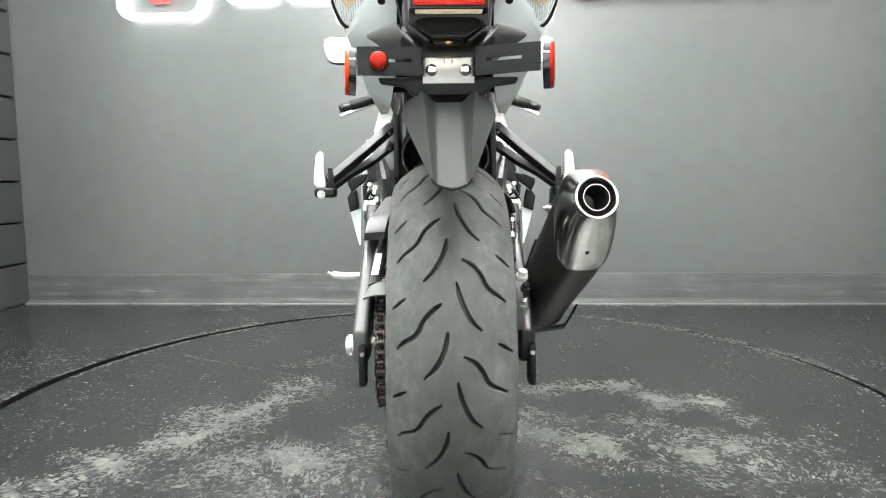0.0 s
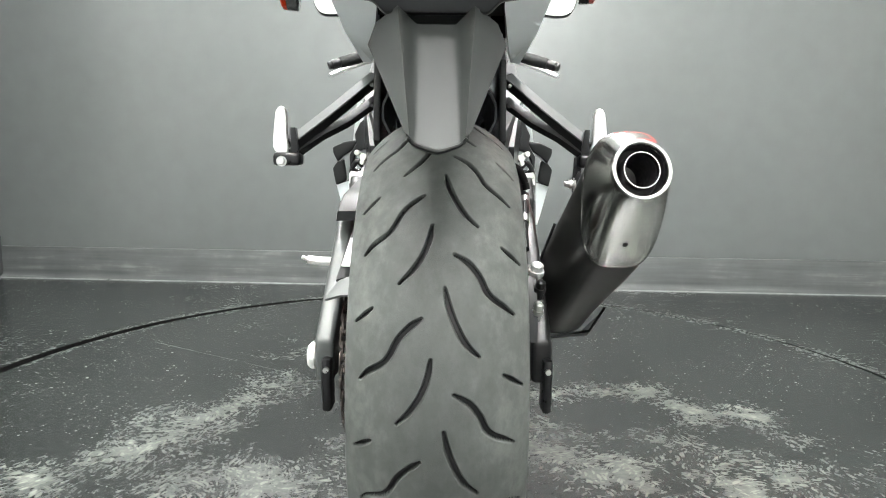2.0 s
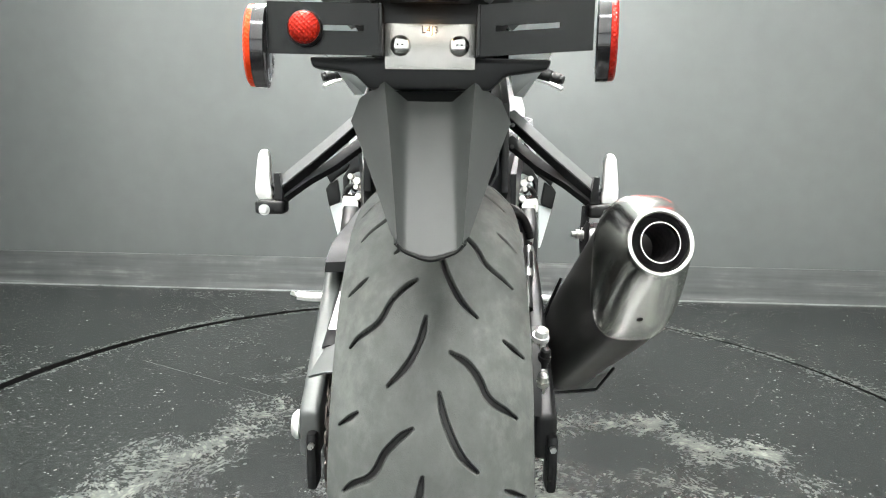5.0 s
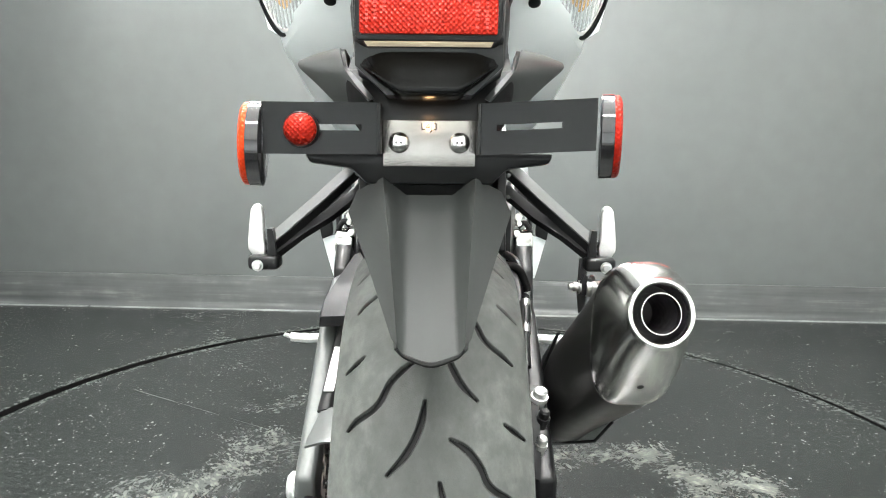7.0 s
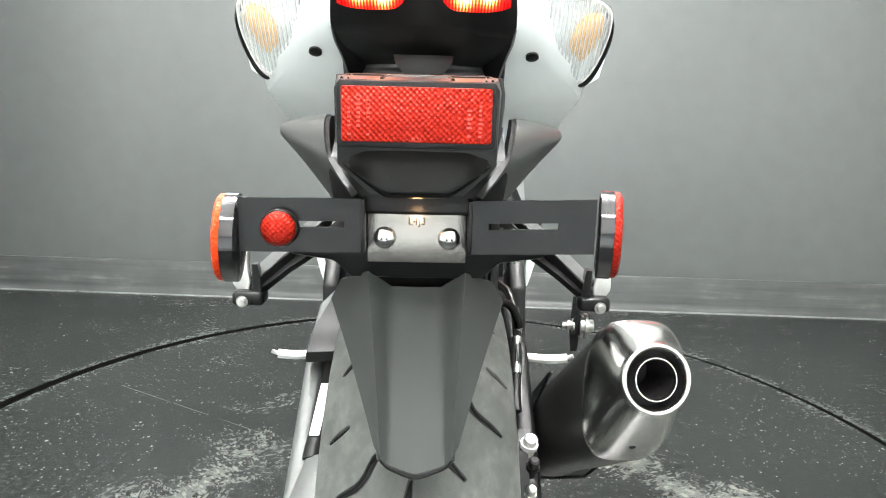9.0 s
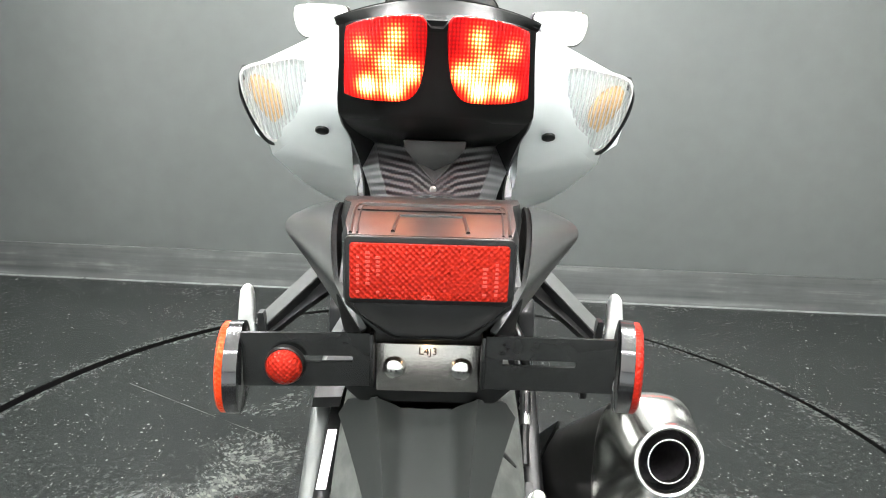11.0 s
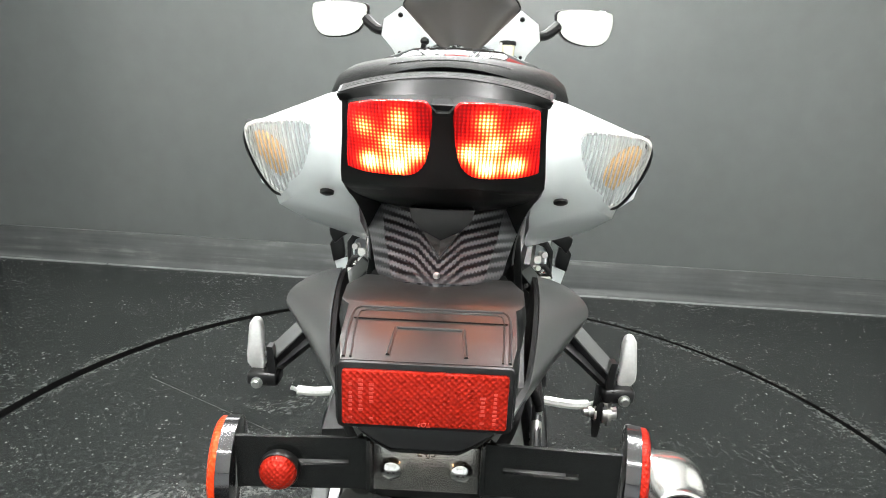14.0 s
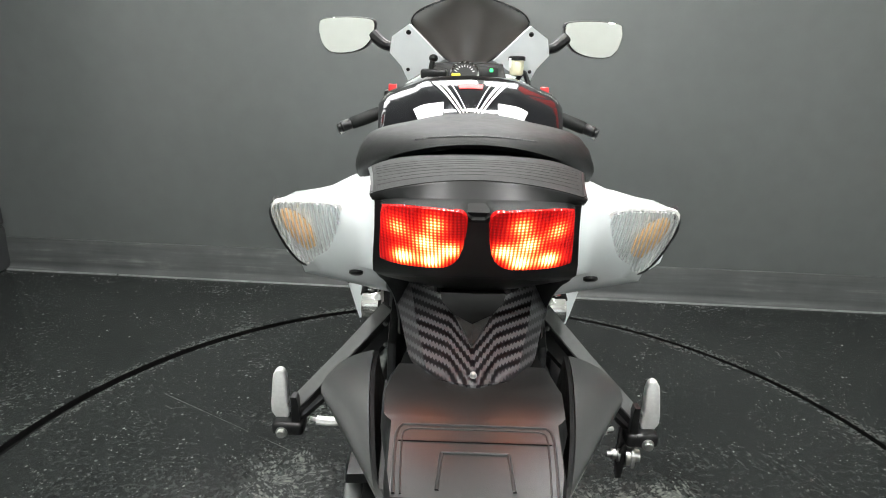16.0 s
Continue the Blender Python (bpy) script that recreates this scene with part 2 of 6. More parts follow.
nt.links.new(math_node(nt, "MULTIPLY_ADD", math_node(nt, "POWER", flute, 3.0), 0.42, 0.14), pair.inputs[0])
nt.links.new(see.outputs[0], pair.inputs[1])
nt.links.new(p.outputs[0], pair.inputs[2])
nt.links.new(pair.outputs[0], next(n for n in nt.nodes if n.type == "OUTPUT_MATERIAL").inputs["Surface"])
BOWL = mat("indicator_bowl", (0.90, 0.89, 0.87), 0.25, 0.0, vary=0.1, scale=60)
AMBER = mat("amber_bulb_cover", (0.95, 0.56, 0.22), 0.25, vary=0.25, scale=80)

SMOKE = bpy.data.materials.new("smoked_screen")
SMOKE.use_nodes = True
nt, p = nodes_of(SMOKE)
p.inputs["Base Color"].default_value = (0.20, 0.18, 0.168, 1)
p.inputs["Transmission Weight"].default_value = 0.2
p.inputs["Roughness"].default_value = 0.10
p.inputs["IOR"].default_value = 1.3
CLEAR = bpy.data.materials.new("gauge_glass")
CLEAR.use_nodes = True
nt, p = nodes_of(CLEAR)
p.inputs["Base Color"].default_value = (0.02, 0.02, 0.02, 1)
p.inputs["Roughness"].default_value = 0.05

# painted wall: grey, rolled, faint cloudy patches
WALL = mat("grey_wall_paint", (0.090, 0.098, 0.0953), 0.34, vary=0.10, scale=3, bump=0.2, bump_scale=160, spec=0.7)
BLOCK = mat("black_painted_block", (0.030, 0.032, 0.033), 0.45, vary=0.2, scale=10, bump=0.6, bump_scale=220)
CEIL = mat("white_ceiling_paint", (0.50, 0.51, 0.495), 0.8, vary=0.05, scale=4)
PALE = mat("pale_wall_paint", (0.74, 0.76, 0.74), 0.6, vary=0.04, scale=3)

# floor: dark sealed concrete with chips, dust and tyre-scrubbed pale patches
FLOOR = mat("sealed_dark_floor", (0.03, 0.031, 0.031), 0.3, vary=0.2, scale=6)
nt, p = nodes_of(FLOOR)
x, y, z, obj = xyz(nt)
base_noise = noise_node(nt, obj, 1.6, 6, 0.6)
fine = noise_node(nt, obj, 62, 4, 0.75)
warp = nt.nodes.new("ShaderNodeTexNoise")
warp.inputs["Scale"].default_value = 9.0
nt.links.new(obj, warp.inputs["Vector"])
bent = nt.nodes.new("ShaderNodeVectorMath")
bent.operation = "MULTIPLY_ADD"
bent.inputs[1].default_value = (0.05, 0.05, 0.0)
nt.links.new(warp.outputs["Color"], bent.inputs[0])
nt.links.new(obj, bent.inputs[2])
worm_a = math_node(nt, "ABSOLUTE", math_node(nt, "SUBTRACT", noise_node(nt, bent.outputs[0], 34, 2.0, 0.5), 0.5))
worm_b = math_node(nt, "ABSOLUTE", math_node(nt, "SUBTRACT", noise_node(nt, bent.outputs[0], 61, 2.0, 0.5), 0.47))
worms = math_node(nt, "MULTIPLY", math_node(nt, "MINIMUM", worm_a, worm_b), 24.0)
streak = math_node(nt, "SUBTRACT", 1.0, math_node(nt, "MINIMUM", worms, 1.0))
speck = nt.nodes.new("ShaderNodeTexVoronoi")
speck.inputs["Scale"].default_value = 38
nt.links.new(obj, speck.inputs["Vector"])
fleck = nt.nodes.new("ShaderNodeTexVoronoi")
fleck.inputs["Scale"].default_value = 105
nt.links.new(obj, fleck.inputs["Vector"])
chip_zone = math_node(nt, "GREATER_THAN", noise_node(nt, obj, 3.1, 4, 0.7), 0.445)


def rnd(vor):
    s = nt.nodes.new("ShaderNodeSeparateXYZ")
    nt.links.new(vor.outputs["Color"], s.inputs[0])
    return s.outputs[0]


chip = math_node(nt, "MAXIMUM", math_node(nt, "LESS_THAN", speck.outputs["Distance"], math_node(nt, "MULTIPLY", math_node(nt, "POWER", rnd(speck), 3.0), 0.17)), math_node(nt, "LESS_THAN", fleck.outputs["Distance"], math_node(nt, "MULTIPLY", math_node(nt, "POWER", rnd(fleck), 1.9), 0.25)))
# tyre-scrubbed strokes: solid pale cores edged with rows of short dashes, each patch lying its own way
mid_noise = noise_node(nt, obj, 6.5, 4, 0.6)
rough_noise = noise_node(nt, bent.outputs[0], 15, 5, 0.7)
STROKES = [(-0.86, 0.08, -0.60, 0.32, 0.13, 0.8), (-0.60, 0.32, -0.42, 0.72, 0.12, 0.9), (-0.40, 0.16, -0.16, 0.24, 0.15, 0.9), (-0.48, 0.96, -0.34, 1.06, 0.12, 0.42),
           (0.22, 0.66, 0.52, 0.68, 0.08, 0.75), (0.57, 0.57, 0.71, 0.53, 0.07, 1.0), (0.14, 0.34, 0.64, 0.20, 0.20, 0.85), (0.40, 0.44, 0.62, 0.34, 0.09, 0.7), (-0.7, -0.35, 0.7, -0.30, 0.42, 0.8)]
stroke = None
for ax_, ay_, bx_, by_, wide, weight in STROKES:
    ex, ey = bx_ - ax_, by_ - ay_
    qx, qy = math_node(nt, "SUBTRACT", x, ax_), math_node(nt, "SUBTRACT", y, ay_)
    h = math_node(nt, "ADD", math_node(nt, "MULTIPLY", qx, ex / (ex * ex + ey * ey)), math_node(nt, "MULTIPLY", qy, ey / (ex * ex + ey * ey)))
    h = math_node(nt, "MINIMUM", math_node(nt, "MAXIMUM", h, 0.0), 1.0)
    ux, uy = math_node(nt, "SUBTRACT", qx, math_node(nt, "MULTIPLY", h, ex)), math_node(nt, "SUBTRACT", qy, math_node(nt, "MULTIPLY", h, ey))
    dist = math_node(nt, "SQRT", math_node(nt, "ADD", math_node(nt, "MULTIPLY", ux, ux), math_node(nt, "MULTIPLY", uy, uy)))
    near = math_node(nt, "MULTIPLY", math_node(nt, "SUBTRACT", 1.0, math_node(nt, "MULTIPLY", dist, 0.62 / wide)), weight)
    stroke = near if stroke is None else math_node(nt, "MAXIMUM", stroke, near)
stroke = math_node(nt, "MAXIMUM", stroke, -0.5)
wear_in = math_node(nt, "ADD", stroke, math_node(nt, "ADD", math_node(nt, "MULTIPLY", math_node(nt, "SUBTRACT", mid_noise, 0.5), 1.9), math_node(nt, "MULTIPLY", math_node(nt, "SUBTRACT", rough_noise, 0.5), 0.7)))
wear = nt.nodes.new("ShaderNodeMapRange")
wear.inputs[1].default_value, wear.inputs[2].default_value = 0.22, 0.72
nt.links.new(wear_in, wear.inputs[0])
core = nt.nodes.new("ShaderNodeMapRange")
core.inputs[1].default_value, core.inputs[2].default_value = 0.72, 1.15
nt.links.new(wear_in, core.inputs[0])


def dashes(patch, along, across, size):
    """Short strokes in rows that turn from patch to patch."""
    spot = nt.nodes.new("ShaderNodeTexVoronoi")
    spot.inputs["Scale"].default_value = patch
    nt.links.new(bent.outputs[0], spot.inputs["Vector"])
    ang = math_node(nt, "MULTIPLY", rnd(spot), 3.1)
    bxy = nt.nodes.new("ShaderNodeSeparateXYZ")
    nt.links.new(bent.outputs[0], bxy.inputs[0])
    co, si = math_node(nt, "COSINE", ang), math_node(nt, "SINE", ang)
    u = math_node(nt, "ADD", math_node(nt, "MULTIPLY", bxy.outputs[0], co), math_node(nt, "MULTIPLY", bxy.outputs[1], si))
    v = math_node(nt, "SUBTRACT", math_node(nt, "MULTIPLY", bxy.outputs[1], co), math_node(nt, "MULTIPLY", bxy.outputs[0], si))
    uv = nt.nodes.new("ShaderNodeCombineXYZ")
    nt.links.new(math_node(nt, "MULTIPLY", u, along), uv.inputs[0])
    nt.links.new(math_node(nt, "MULTIPLY", v, across), uv.inputs[1])
    row = nt.nodes.new("ShaderNodeTexVoronoi")
    row.inputs["Scale"].default_value = 1.0
    row.inputs["Randomness"].default_value = 0.8
    nt.links.new(uv.outputs[0], row.inputs["Vector"])
    soft = math_node(nt, "MULTIPLY", math_node(nt, "SUBTRACT", math_node(nt, "MULTIPLY_ADD", rnd(row), 0.22, size), row.outputs["Distance"]), 7.0)
    return math_node(nt, "MINIMUM", math_node(nt, "MAXIMUM", soft, 0.0), 1.0)


dash = math_node(nt, "MAXIMUM", dashes(9.0, 40.0, 118.0, 0.30), math_node(nt, "MULTIPLY", dashes(5.0, 52.0, 160.0, 0.24), 0.7))
worn = math_node(nt, "MULTIPLY", wear.outputs[0], math_node(nt, "ADD", math_node(nt, "MULTIPLY_ADD", dash, 0.44, 0.13), math_node(nt, "MULTIPLY", core.outputs[0], math_node(nt, "MULTIPLY", rough_noise, 0.75))))
faint = math_node(nt, "MULTIPLY", math_node(nt, "MAXIMUM", math_node(nt, "SUBTRACT", mid_noise, 0.45), 0.0), 0.75)
worn = math_node(nt, "MAXIMUM", worn, math_node(nt, "MULTIPLY", dash, faint))
# scuffed rim beside the turntable gap, and one long scratch
oy = math_node(nt, "SUBTRACT", y, 0.63)
rad = math_node(nt, "SQRT", math_node(nt, "ADD", math_node(nt, "MULTIPLY", x, x), math_node(nt, "MULTIPLY", oy, oy)))
rim_d = math_node(nt, "MULTIPLY", math_node(nt, "ABSOLUTE", math_node(nt, "SUBTRACT", rad, 1.2)), 16.0)
rim_wear = math_node(nt, "MULTIPLY", math_node(nt, "MAXIMUM", math_node(nt, "SUBTRACT", 1.0, rim_d), 0.0), math_node(nt, "MULTIPLY", math_node(nt, "GREATER_THAN", mid_noise, 0.47), math_node(nt, "MULTIPLY_ADD", streak, 0.6, 0.25)))
SCR = [(-0.892, 1.093), (-0.422, 0.818)]
sdx, sdy = SCR[1][0] - SCR[0][0], SCR[1][1] - SCR[0][1]
slen = math.hypot(sdx, sdy)
off = math_node(nt, "ABSOLUTE", math_node(nt, "ADD", math_node(nt, "MULTIPLY", math_node(nt, "SUBTRACT", x, SCR[0][0]), -sdy / slen), math_node(nt, "MULTIPLY", math_node(nt, "SUBTRACT", y, SCR[0][1]), sdx / slen)))
on = math_node(nt, "ADD", math_node(nt, "MULTIPLY", math_node(nt, "SUBTRACT", x, SCR[0][0]), sdx / slen ** 2), math_node(nt, "MULTIPLY", math_node(nt, "SUBTRACT", y, SCR[0][1]), sdy / slen ** 2))
scratch = math_node(nt, "MULTIPLY", math_node(nt, "LESS_THAN", off, math_node(nt, "MULTIPLY", math_node(nt, "SUBTRACT", mid_noise, 0.36), 0.0062)), math_node(nt, "LESS_THAN", math_node(nt, "ABSOLUTE", math_node(nt, "SUBTRACT", on, 0.5)), 0.5))
dust = math_node(nt, "MULTIPLY", math_node(nt, "SUBTRACT", fine, 0.45), 1.9)
pale = math_node(nt, "MINIMUM", math_node(nt, "ADD", math_node(nt, "MAXIMUM", math_node(nt, "ADD", worn, math_node(nt, "MULTIPLY", dust, base_noise)), 0.0), math_node(nt, "MAXIMUM", math_node(nt, "MULTIPLY", chip, math_node(nt, "MULTIPLY_ADD", chip_zone, 0.24, 0.15)), math_node(nt, "MAXIMUM", math_node(nt, "MULTIPLY", rim_wear, 0.55), math_node(nt, "MULTIPLY", scratch, 0.28)))), 1.0)
nt.links.new(ramp_node(nt, pale, [(0.0, (0.0125, 0.0142, 0.0139)), (0.3, (0.044, 0.049, 0.046)), (1.0, (0.24, 0.256, 0.222))]), p.inputs["Base Color"])
nt.links.new(math_node(nt, "MULTIPLY_ADD", math_node(nt, "ADD", pale, math_node(nt, "MULTIPLY", base_noise, 0.35)), 0.42, 0.10), p.inputs["Roughness"])
bump_node(nt, p, math_node(nt, "ADD", fine, math_node(nt, "MULTIPLY", pale, 0.8)), 0.12, 0.002)
BASE = mat("grey_skirting", (0.10, 0.107, 0.105), 0.42, vary=0.3, scale=9)
nt, p = nodes_of(BASE)
x, y, z, obj = xyz(nt)
long_map = nt.nodes.new("ShaderNodeMapping")
long_map.inputs["Scale"].default_value = (2.2, 30, 42)
nt.links.new(obj, long_map.inputs[0])
scrape = noise_node(nt, long_map.outputs[0], 1.0, 6, 0.62)
blotch = noise_node(nt, obj, 7.0, 5, 0.6)
nt.links.new(ramp_node(nt, math_node(nt, "MULTIPLY_ADD", scrape, 0.62, math_node(nt, "MULTIPLY", blotch, 0.38)), [(0.36, (0.040, 0.044, 0.044)), (0.55, (0.066, 0.071, 0.070)), (0.72, (0.15, 0.16, 0.155))]), p.inputs["Base Color"])
bump_node(nt, p, scrape, 0.25, 0.002)
TOE = mat("toe_highlight", (0.17, 0.18, 0.174), 0.5, vary=0.6, scale=14)
SEAL = mat("black_rubber_seal", (0.004, 0.004, 0.004), 0.6, vary=0.2, scale=30, spec=0.1)
FILL_GLOW = glow("window_fill_glow", (0.93, 0.98, 1.0), FILL_POWER)
PANEL = glow("led_panel_face", (1.0, 1.0, 1.0), PANEL_POWER)
TUBE = glow("white_tube", (1.0, 0.995, 0.98), TUBE_POWER)
SIGN_WHITE = glow("lit_white_acrylic", (1.0, 1.0, 1.0), SIGN_POWER)
SIGN_RED = glow("lit_red_acrylic", (0.45, 0.045, 0.04), SIGN_POWER * 0.08)


# ---- mesh helpers ----
def finish(bm, sharp=32):
    bmesh.ops.remove_doubles(bm, verts=bm.verts, dist=1e-6)
    bmesh.ops.recalc_face_normals(bm, faces=bm.faces)
    me = bpy.data.meshes.new("mesh")
    for f in bm.faces:
        f.smooth = True
    bm.to_mesh(me)
    bm.free()
    me.set_sharp_from_angle(angle=radians(sharp))
    return me


def part(name, bm, material, parent=None, label="", sharp=32):
    """Links a bmesh as one mesh object, under a thing or under a part."""
    me = finish(bm, sharp)
    me.materials.append(material)
    ob = new(name, me)
    ob.parent = parent
    if label:
        ob["label"] = label
    return ob


def thing(name, label, category, kind="", group="", at=None):
    ob = new(name)
    ob.empty_display_size = 0.05
    if at is not None:
        ob.matrix_basis = at
    return tagged(ob, label, category, group, kind)


def bevel(bm, width, segments=2, angle=28):
    edges = [e for e in bm.edges if len(e.link_faces) == 2 and e.calc_face_angle(0) > radians(angle)]
    if edges and width:
        bmesh.ops.bevel(bm, geom=edges, offset=width, segments=segments, affect="EDGES", profile=0.5, clamp_overlap=True)
    return bm


def add_box(bm, c, size, m=None):
    m = m or Matrix()
    r = bmesh.ops.create_cube(bm, size=1.0, matrix=m @ Matrix.Translation(c) @ Matrix.Diagonal((*size, 1)))
    return r["verts"]


def box(c, size, width=0.0, m=None, seg=2):
    bm = bmesh.new()
    add_box(bm, c, size, m)
    return bevel(bm, width, seg)


def loft(bm, rings, caps=True, closed=True):
    """Skin rings of equal length."""
    rows = [[bm.verts.new(p) for p in ring] for ring in rings]
    n = len(rows[0])
    for a, b in zip(rows, rows[1:]):
        for k in range(n if closed else n - 1):
            j = (k + 1) % n
            bm.faces.new((a[k], a[j], b[j], b[k]))
    if caps and closed:
        bm.faces.new(rows[0])
        bm.faces.new(list(reversed(rows[-1])))
    return bm


def basis(d):
    d = Vector(d).normalized()
    up = Vector((0, 0, 1)) if abs(d.z) < 0.95 else Vector((0, 1, 0))
    a = d.cross(up).normalized()
    return a, a.cross(d).normalized(), d


def cyl(bm, p0, p1, r0, r1=None, seg=20, caps=True):
    r1 = r0 if r1 is None else r1
    a, b, d = basis(Vector(p1) - Vector(p0))
    rings = []
    for p, r in ((p0, r0), (p1, r1)):
        rings.append([Vector(p) + r * (math.cos(t) * a + math.sin(t) * b) for t in [2 * math.pi * k / seg for k in range(seg)]])
    return loft(bm, rings, caps)


def lathe(bm, origin, axis, profile, seg=48, caps=True):
    """profile: (distance along the axis, radius)."""
    a, b, d = basis(axis)
    rings = [[Vector(origin) + h * d + r * (math.cos(t) * a + math.sin(t) * b) for t in [2 * math.pi * k / seg for k in range(seg)]] for h, r in profile]
    return loft(bm, rings, caps)


def smooth_path(points, steps=6):
    """A Catmull-Rom line through the points."""
    pts = [Vector(p) for p in points]
    pts = [2 * pts[0] - pts[1]] + pts + [2 * pts[-1] - pts[-2]]
    out = []
    for i in range(1, len(pts) - 2):
        p0, p1, p2, p3 = pts[i - 1:i + 3]
        for k in range(steps):
            t = k / steps
            out.append(0.5 * (2 * p1 + (p2 - p0) * t + (2 * p0 - 5 * p1 + 4 * p2 - p3) * t * t + (3 * p1 - p0 - 3 * p2 + p3) * t ** 3))
    return out + [pts[-2]]


def sweep(bm, points, radius, seg=10, flat=1.0, steps=6, smooth=True):
    line = smooth_path(points, steps) if smooth else [Vector(p) for p in points]
    rings = []
    for i, q in enumerate(line):
        d = line[min(i + 1, len(line) - 1)] - line[max(i - 1, 0)]
        a, b, _ = basis(d)
        r = radius(i / (len(line) - 1)) if callable(radius) else radius
        rings.append([q + r * (math.cos(t) * a + flat * math.sin(t) * b) for t in [2 * math.pi * k / seg for k in range(seg)]])
    return loft(bm, rings)


def slab(outline, origin, u, v, depth, width=0.0, seg=2):
    """A flat outline in the plane of u and v, given thickness along their normal."""
    bm = bmesh.new()
    u, v = Vector(u).normalized(), Vector(v).normalized()
    n = u.cross(v)
    a = [Vector(origin) + x * u + y * v for x, y in outline]
    loft(bm, [a, [q + depth * n for q in a]])
    bmesh.ops.recalc_face_normals(bm, faces=bm.faces)
    return bevel(bm, width, seg)


def shell(grid, thick, width=0.0):
    """A sheet over a grid of points, given thickness behind it."""
    bm = bmesh.new()
    nu, nv = len(grid), len(grid[0])
    g = [[Vector(q) for q in row] for row in grid]
    nrm = [[None] * nv for _ in range(nu)]
    for i in range(nu):
        for j in range(nv):
            du = g[min(i + 1, nu - 1)][j] - g[max(i - 1, 0)][j]
            dv = g[i][min(j + 1, nv - 1)] - g[i][max(j - 1, 0)]
            nrm[i][j] = du.cross(dv).normalized() * thick
    top = [[bm.verts.new(q) for q in row] for row in g]
    low = [[bm.verts.new(g[i][j] + nrm[i][j]) for j in range(nv)] for i in range(nu)]
    for i in range(nu - 1):
        for j in range(nv - 1):
            bm.faces.new((top[i][j], top[i + 1][j], top[i + 1][j + 1], top[i][j + 1]))
            bm.faces.new((low[i][j], low[i][j + 1], low[i + 1][j + 1], low[i + 1][j]))
    for i in range(nu - 1):
        bm.faces.new((top[i][0], low[i][0], low[i + 1][0], top[i + 1][0]))
        bm.faces.new((top[i][-1], top[i + 1][-1], low[i + 1][-1], low[i][-1]))
    for j in range(nv - 1):
        bm.faces.new((top[0][j], top[0][j + 1], low[0][j + 1], low[0][j]))
        bm.faces.new((top[-1][j], low[-1][j], low[-1][j + 1], top[-1][j + 1]))
    return bm


def bolt(name, at, axis, r, h, parent, material=None, seg=6, label=""):
    """Hex or round head with a rounded crown and a washer."""
    bm = bmesh.new()
    lathe(bm, at, axis, [(0, r * 1.35), (h * 0.25, r * 1.35)], 20)
    lathe(bm, at, axis, [(h * 0.25, r), (h * 0.85, r), (h, r * 0.8)], seg)
    return part(name, bm, material or ZINC, parent, label)


def smooth_grid(grid, n=4, m=4):
    """A finer grid through the given one, curved both ways."""
    rows = [smooth_path(row, m) for row in grid]
    cols = [smooth_path(col, n) for col in zip(*rows)]
    return [list(r) for r in zip(*cols)]


def smooth_loop(points, n=4):
    """A closed Catmull-Rom outline through flat points."""
    m, out = len(points), []
    for i in range(m):
        p0, p1, p2, p3 = [Vector(points[(i + k) % m]) for k in (-1, 0, 1, 2)]
        for k in range(n):
            t = k / n
            q = 0.5 * (2 * p1 + (p2 - p0) * t + (2 * p0 - 5 * p1 + 4 * p2 - p3) * t * t + (3 * p1 - p0 - 3 * p2 + p3) * t ** 3)
            out.append((q.x, q.y))
    return out


def lerp(a, b, t):
    return a + (b - a) * t


# ---- setting ----
def room_piece(name, c, size, material, label, category, width=0.0):
    ob = part(name, box(c, size, width), material)
    ob.matrix_basis = ROOM
    return tagged(ob, label, category, kind="structure")


# turntable: a round plate in the floor, a seal round it
CEN, RAD = Vector((0.0, 0.63, 0.0)), 1.2
bm = bmesh.new()
lathe(bm, (CEN.x, CEN.y, -0.05), (0, 0, 1), [(0, RAD - 0.0155), (0.047, RAD - 0.0155), (0.05, RAD - 0.0185)], 160)
plate_ob = part("turntable", bm, FLOOR)
plate_ob.matrix_basis = pose(0, 0, 0.003, ry=-0.24)     # it stands a few millimetres proud on one side
tagged(plate_ob, "round dark turntable plate let into the showroom floor", "turntable", kind="structure")
bm = bmesh.new()
lathe(bm, (CEN.x, CEN.y, -0.03), (0, 0, 1), [(0, RAD - 0.015), (0.010, RAD - 0.015), (0.010, RAD + 0.0140), (0.0285, RAD + 0.0140), (0.0285, RAD + 0.0151), (0, RAD + 0.0151), (0, RAD - 0.015)], 160, caps=False)
tagged(part("turntable_seal", bm, SEAL), "thin black gap round the turntable's rim", "trim", kind="structure")
bm = bmesh.new()
inner = [(CEN.x + (RAD + 0.0155) * math.cos(2 * math.pi * k / 160), CEN.y + (RAD + 0.0155) * math.sin(2 * math.pi * k / 160)) for k in range(160)]
outer = []
for px, py in inner:
    d = Vector((px - CEN.x, py - CEN.y))
    k = 6.0 / max(abs(d.x), abs(d.y))
    outer.append((CEN.x + d.x * k, CEN.y + d.y * k))
loft(bm, [[(x, y, -0.06) for x, y in inner], [(x, y, 0) for x, y in inner], [(x, y, 0) for x, y in outer], [(x, y, -0.06) for x, y in outer]], caps=False)
rng = random.Random(7)
flakes = bmesh.new()
for k in range(60):
    a = rng.uniform(0, 2 * math.pi)
    r = RAD + rng.choice((-0.010, -0.008, 0.007, 0.010)) + rng.uniform(-0.002, 0.002)
    w = rng.uniform(0.0015, 0.0055)
    add_box(flakes, (CEN.x + r * math.cos(a), CEN.y + r * math.sin(a), -0.0185), (w * rng.uniform(1, 2.2), w, 0.003), None)
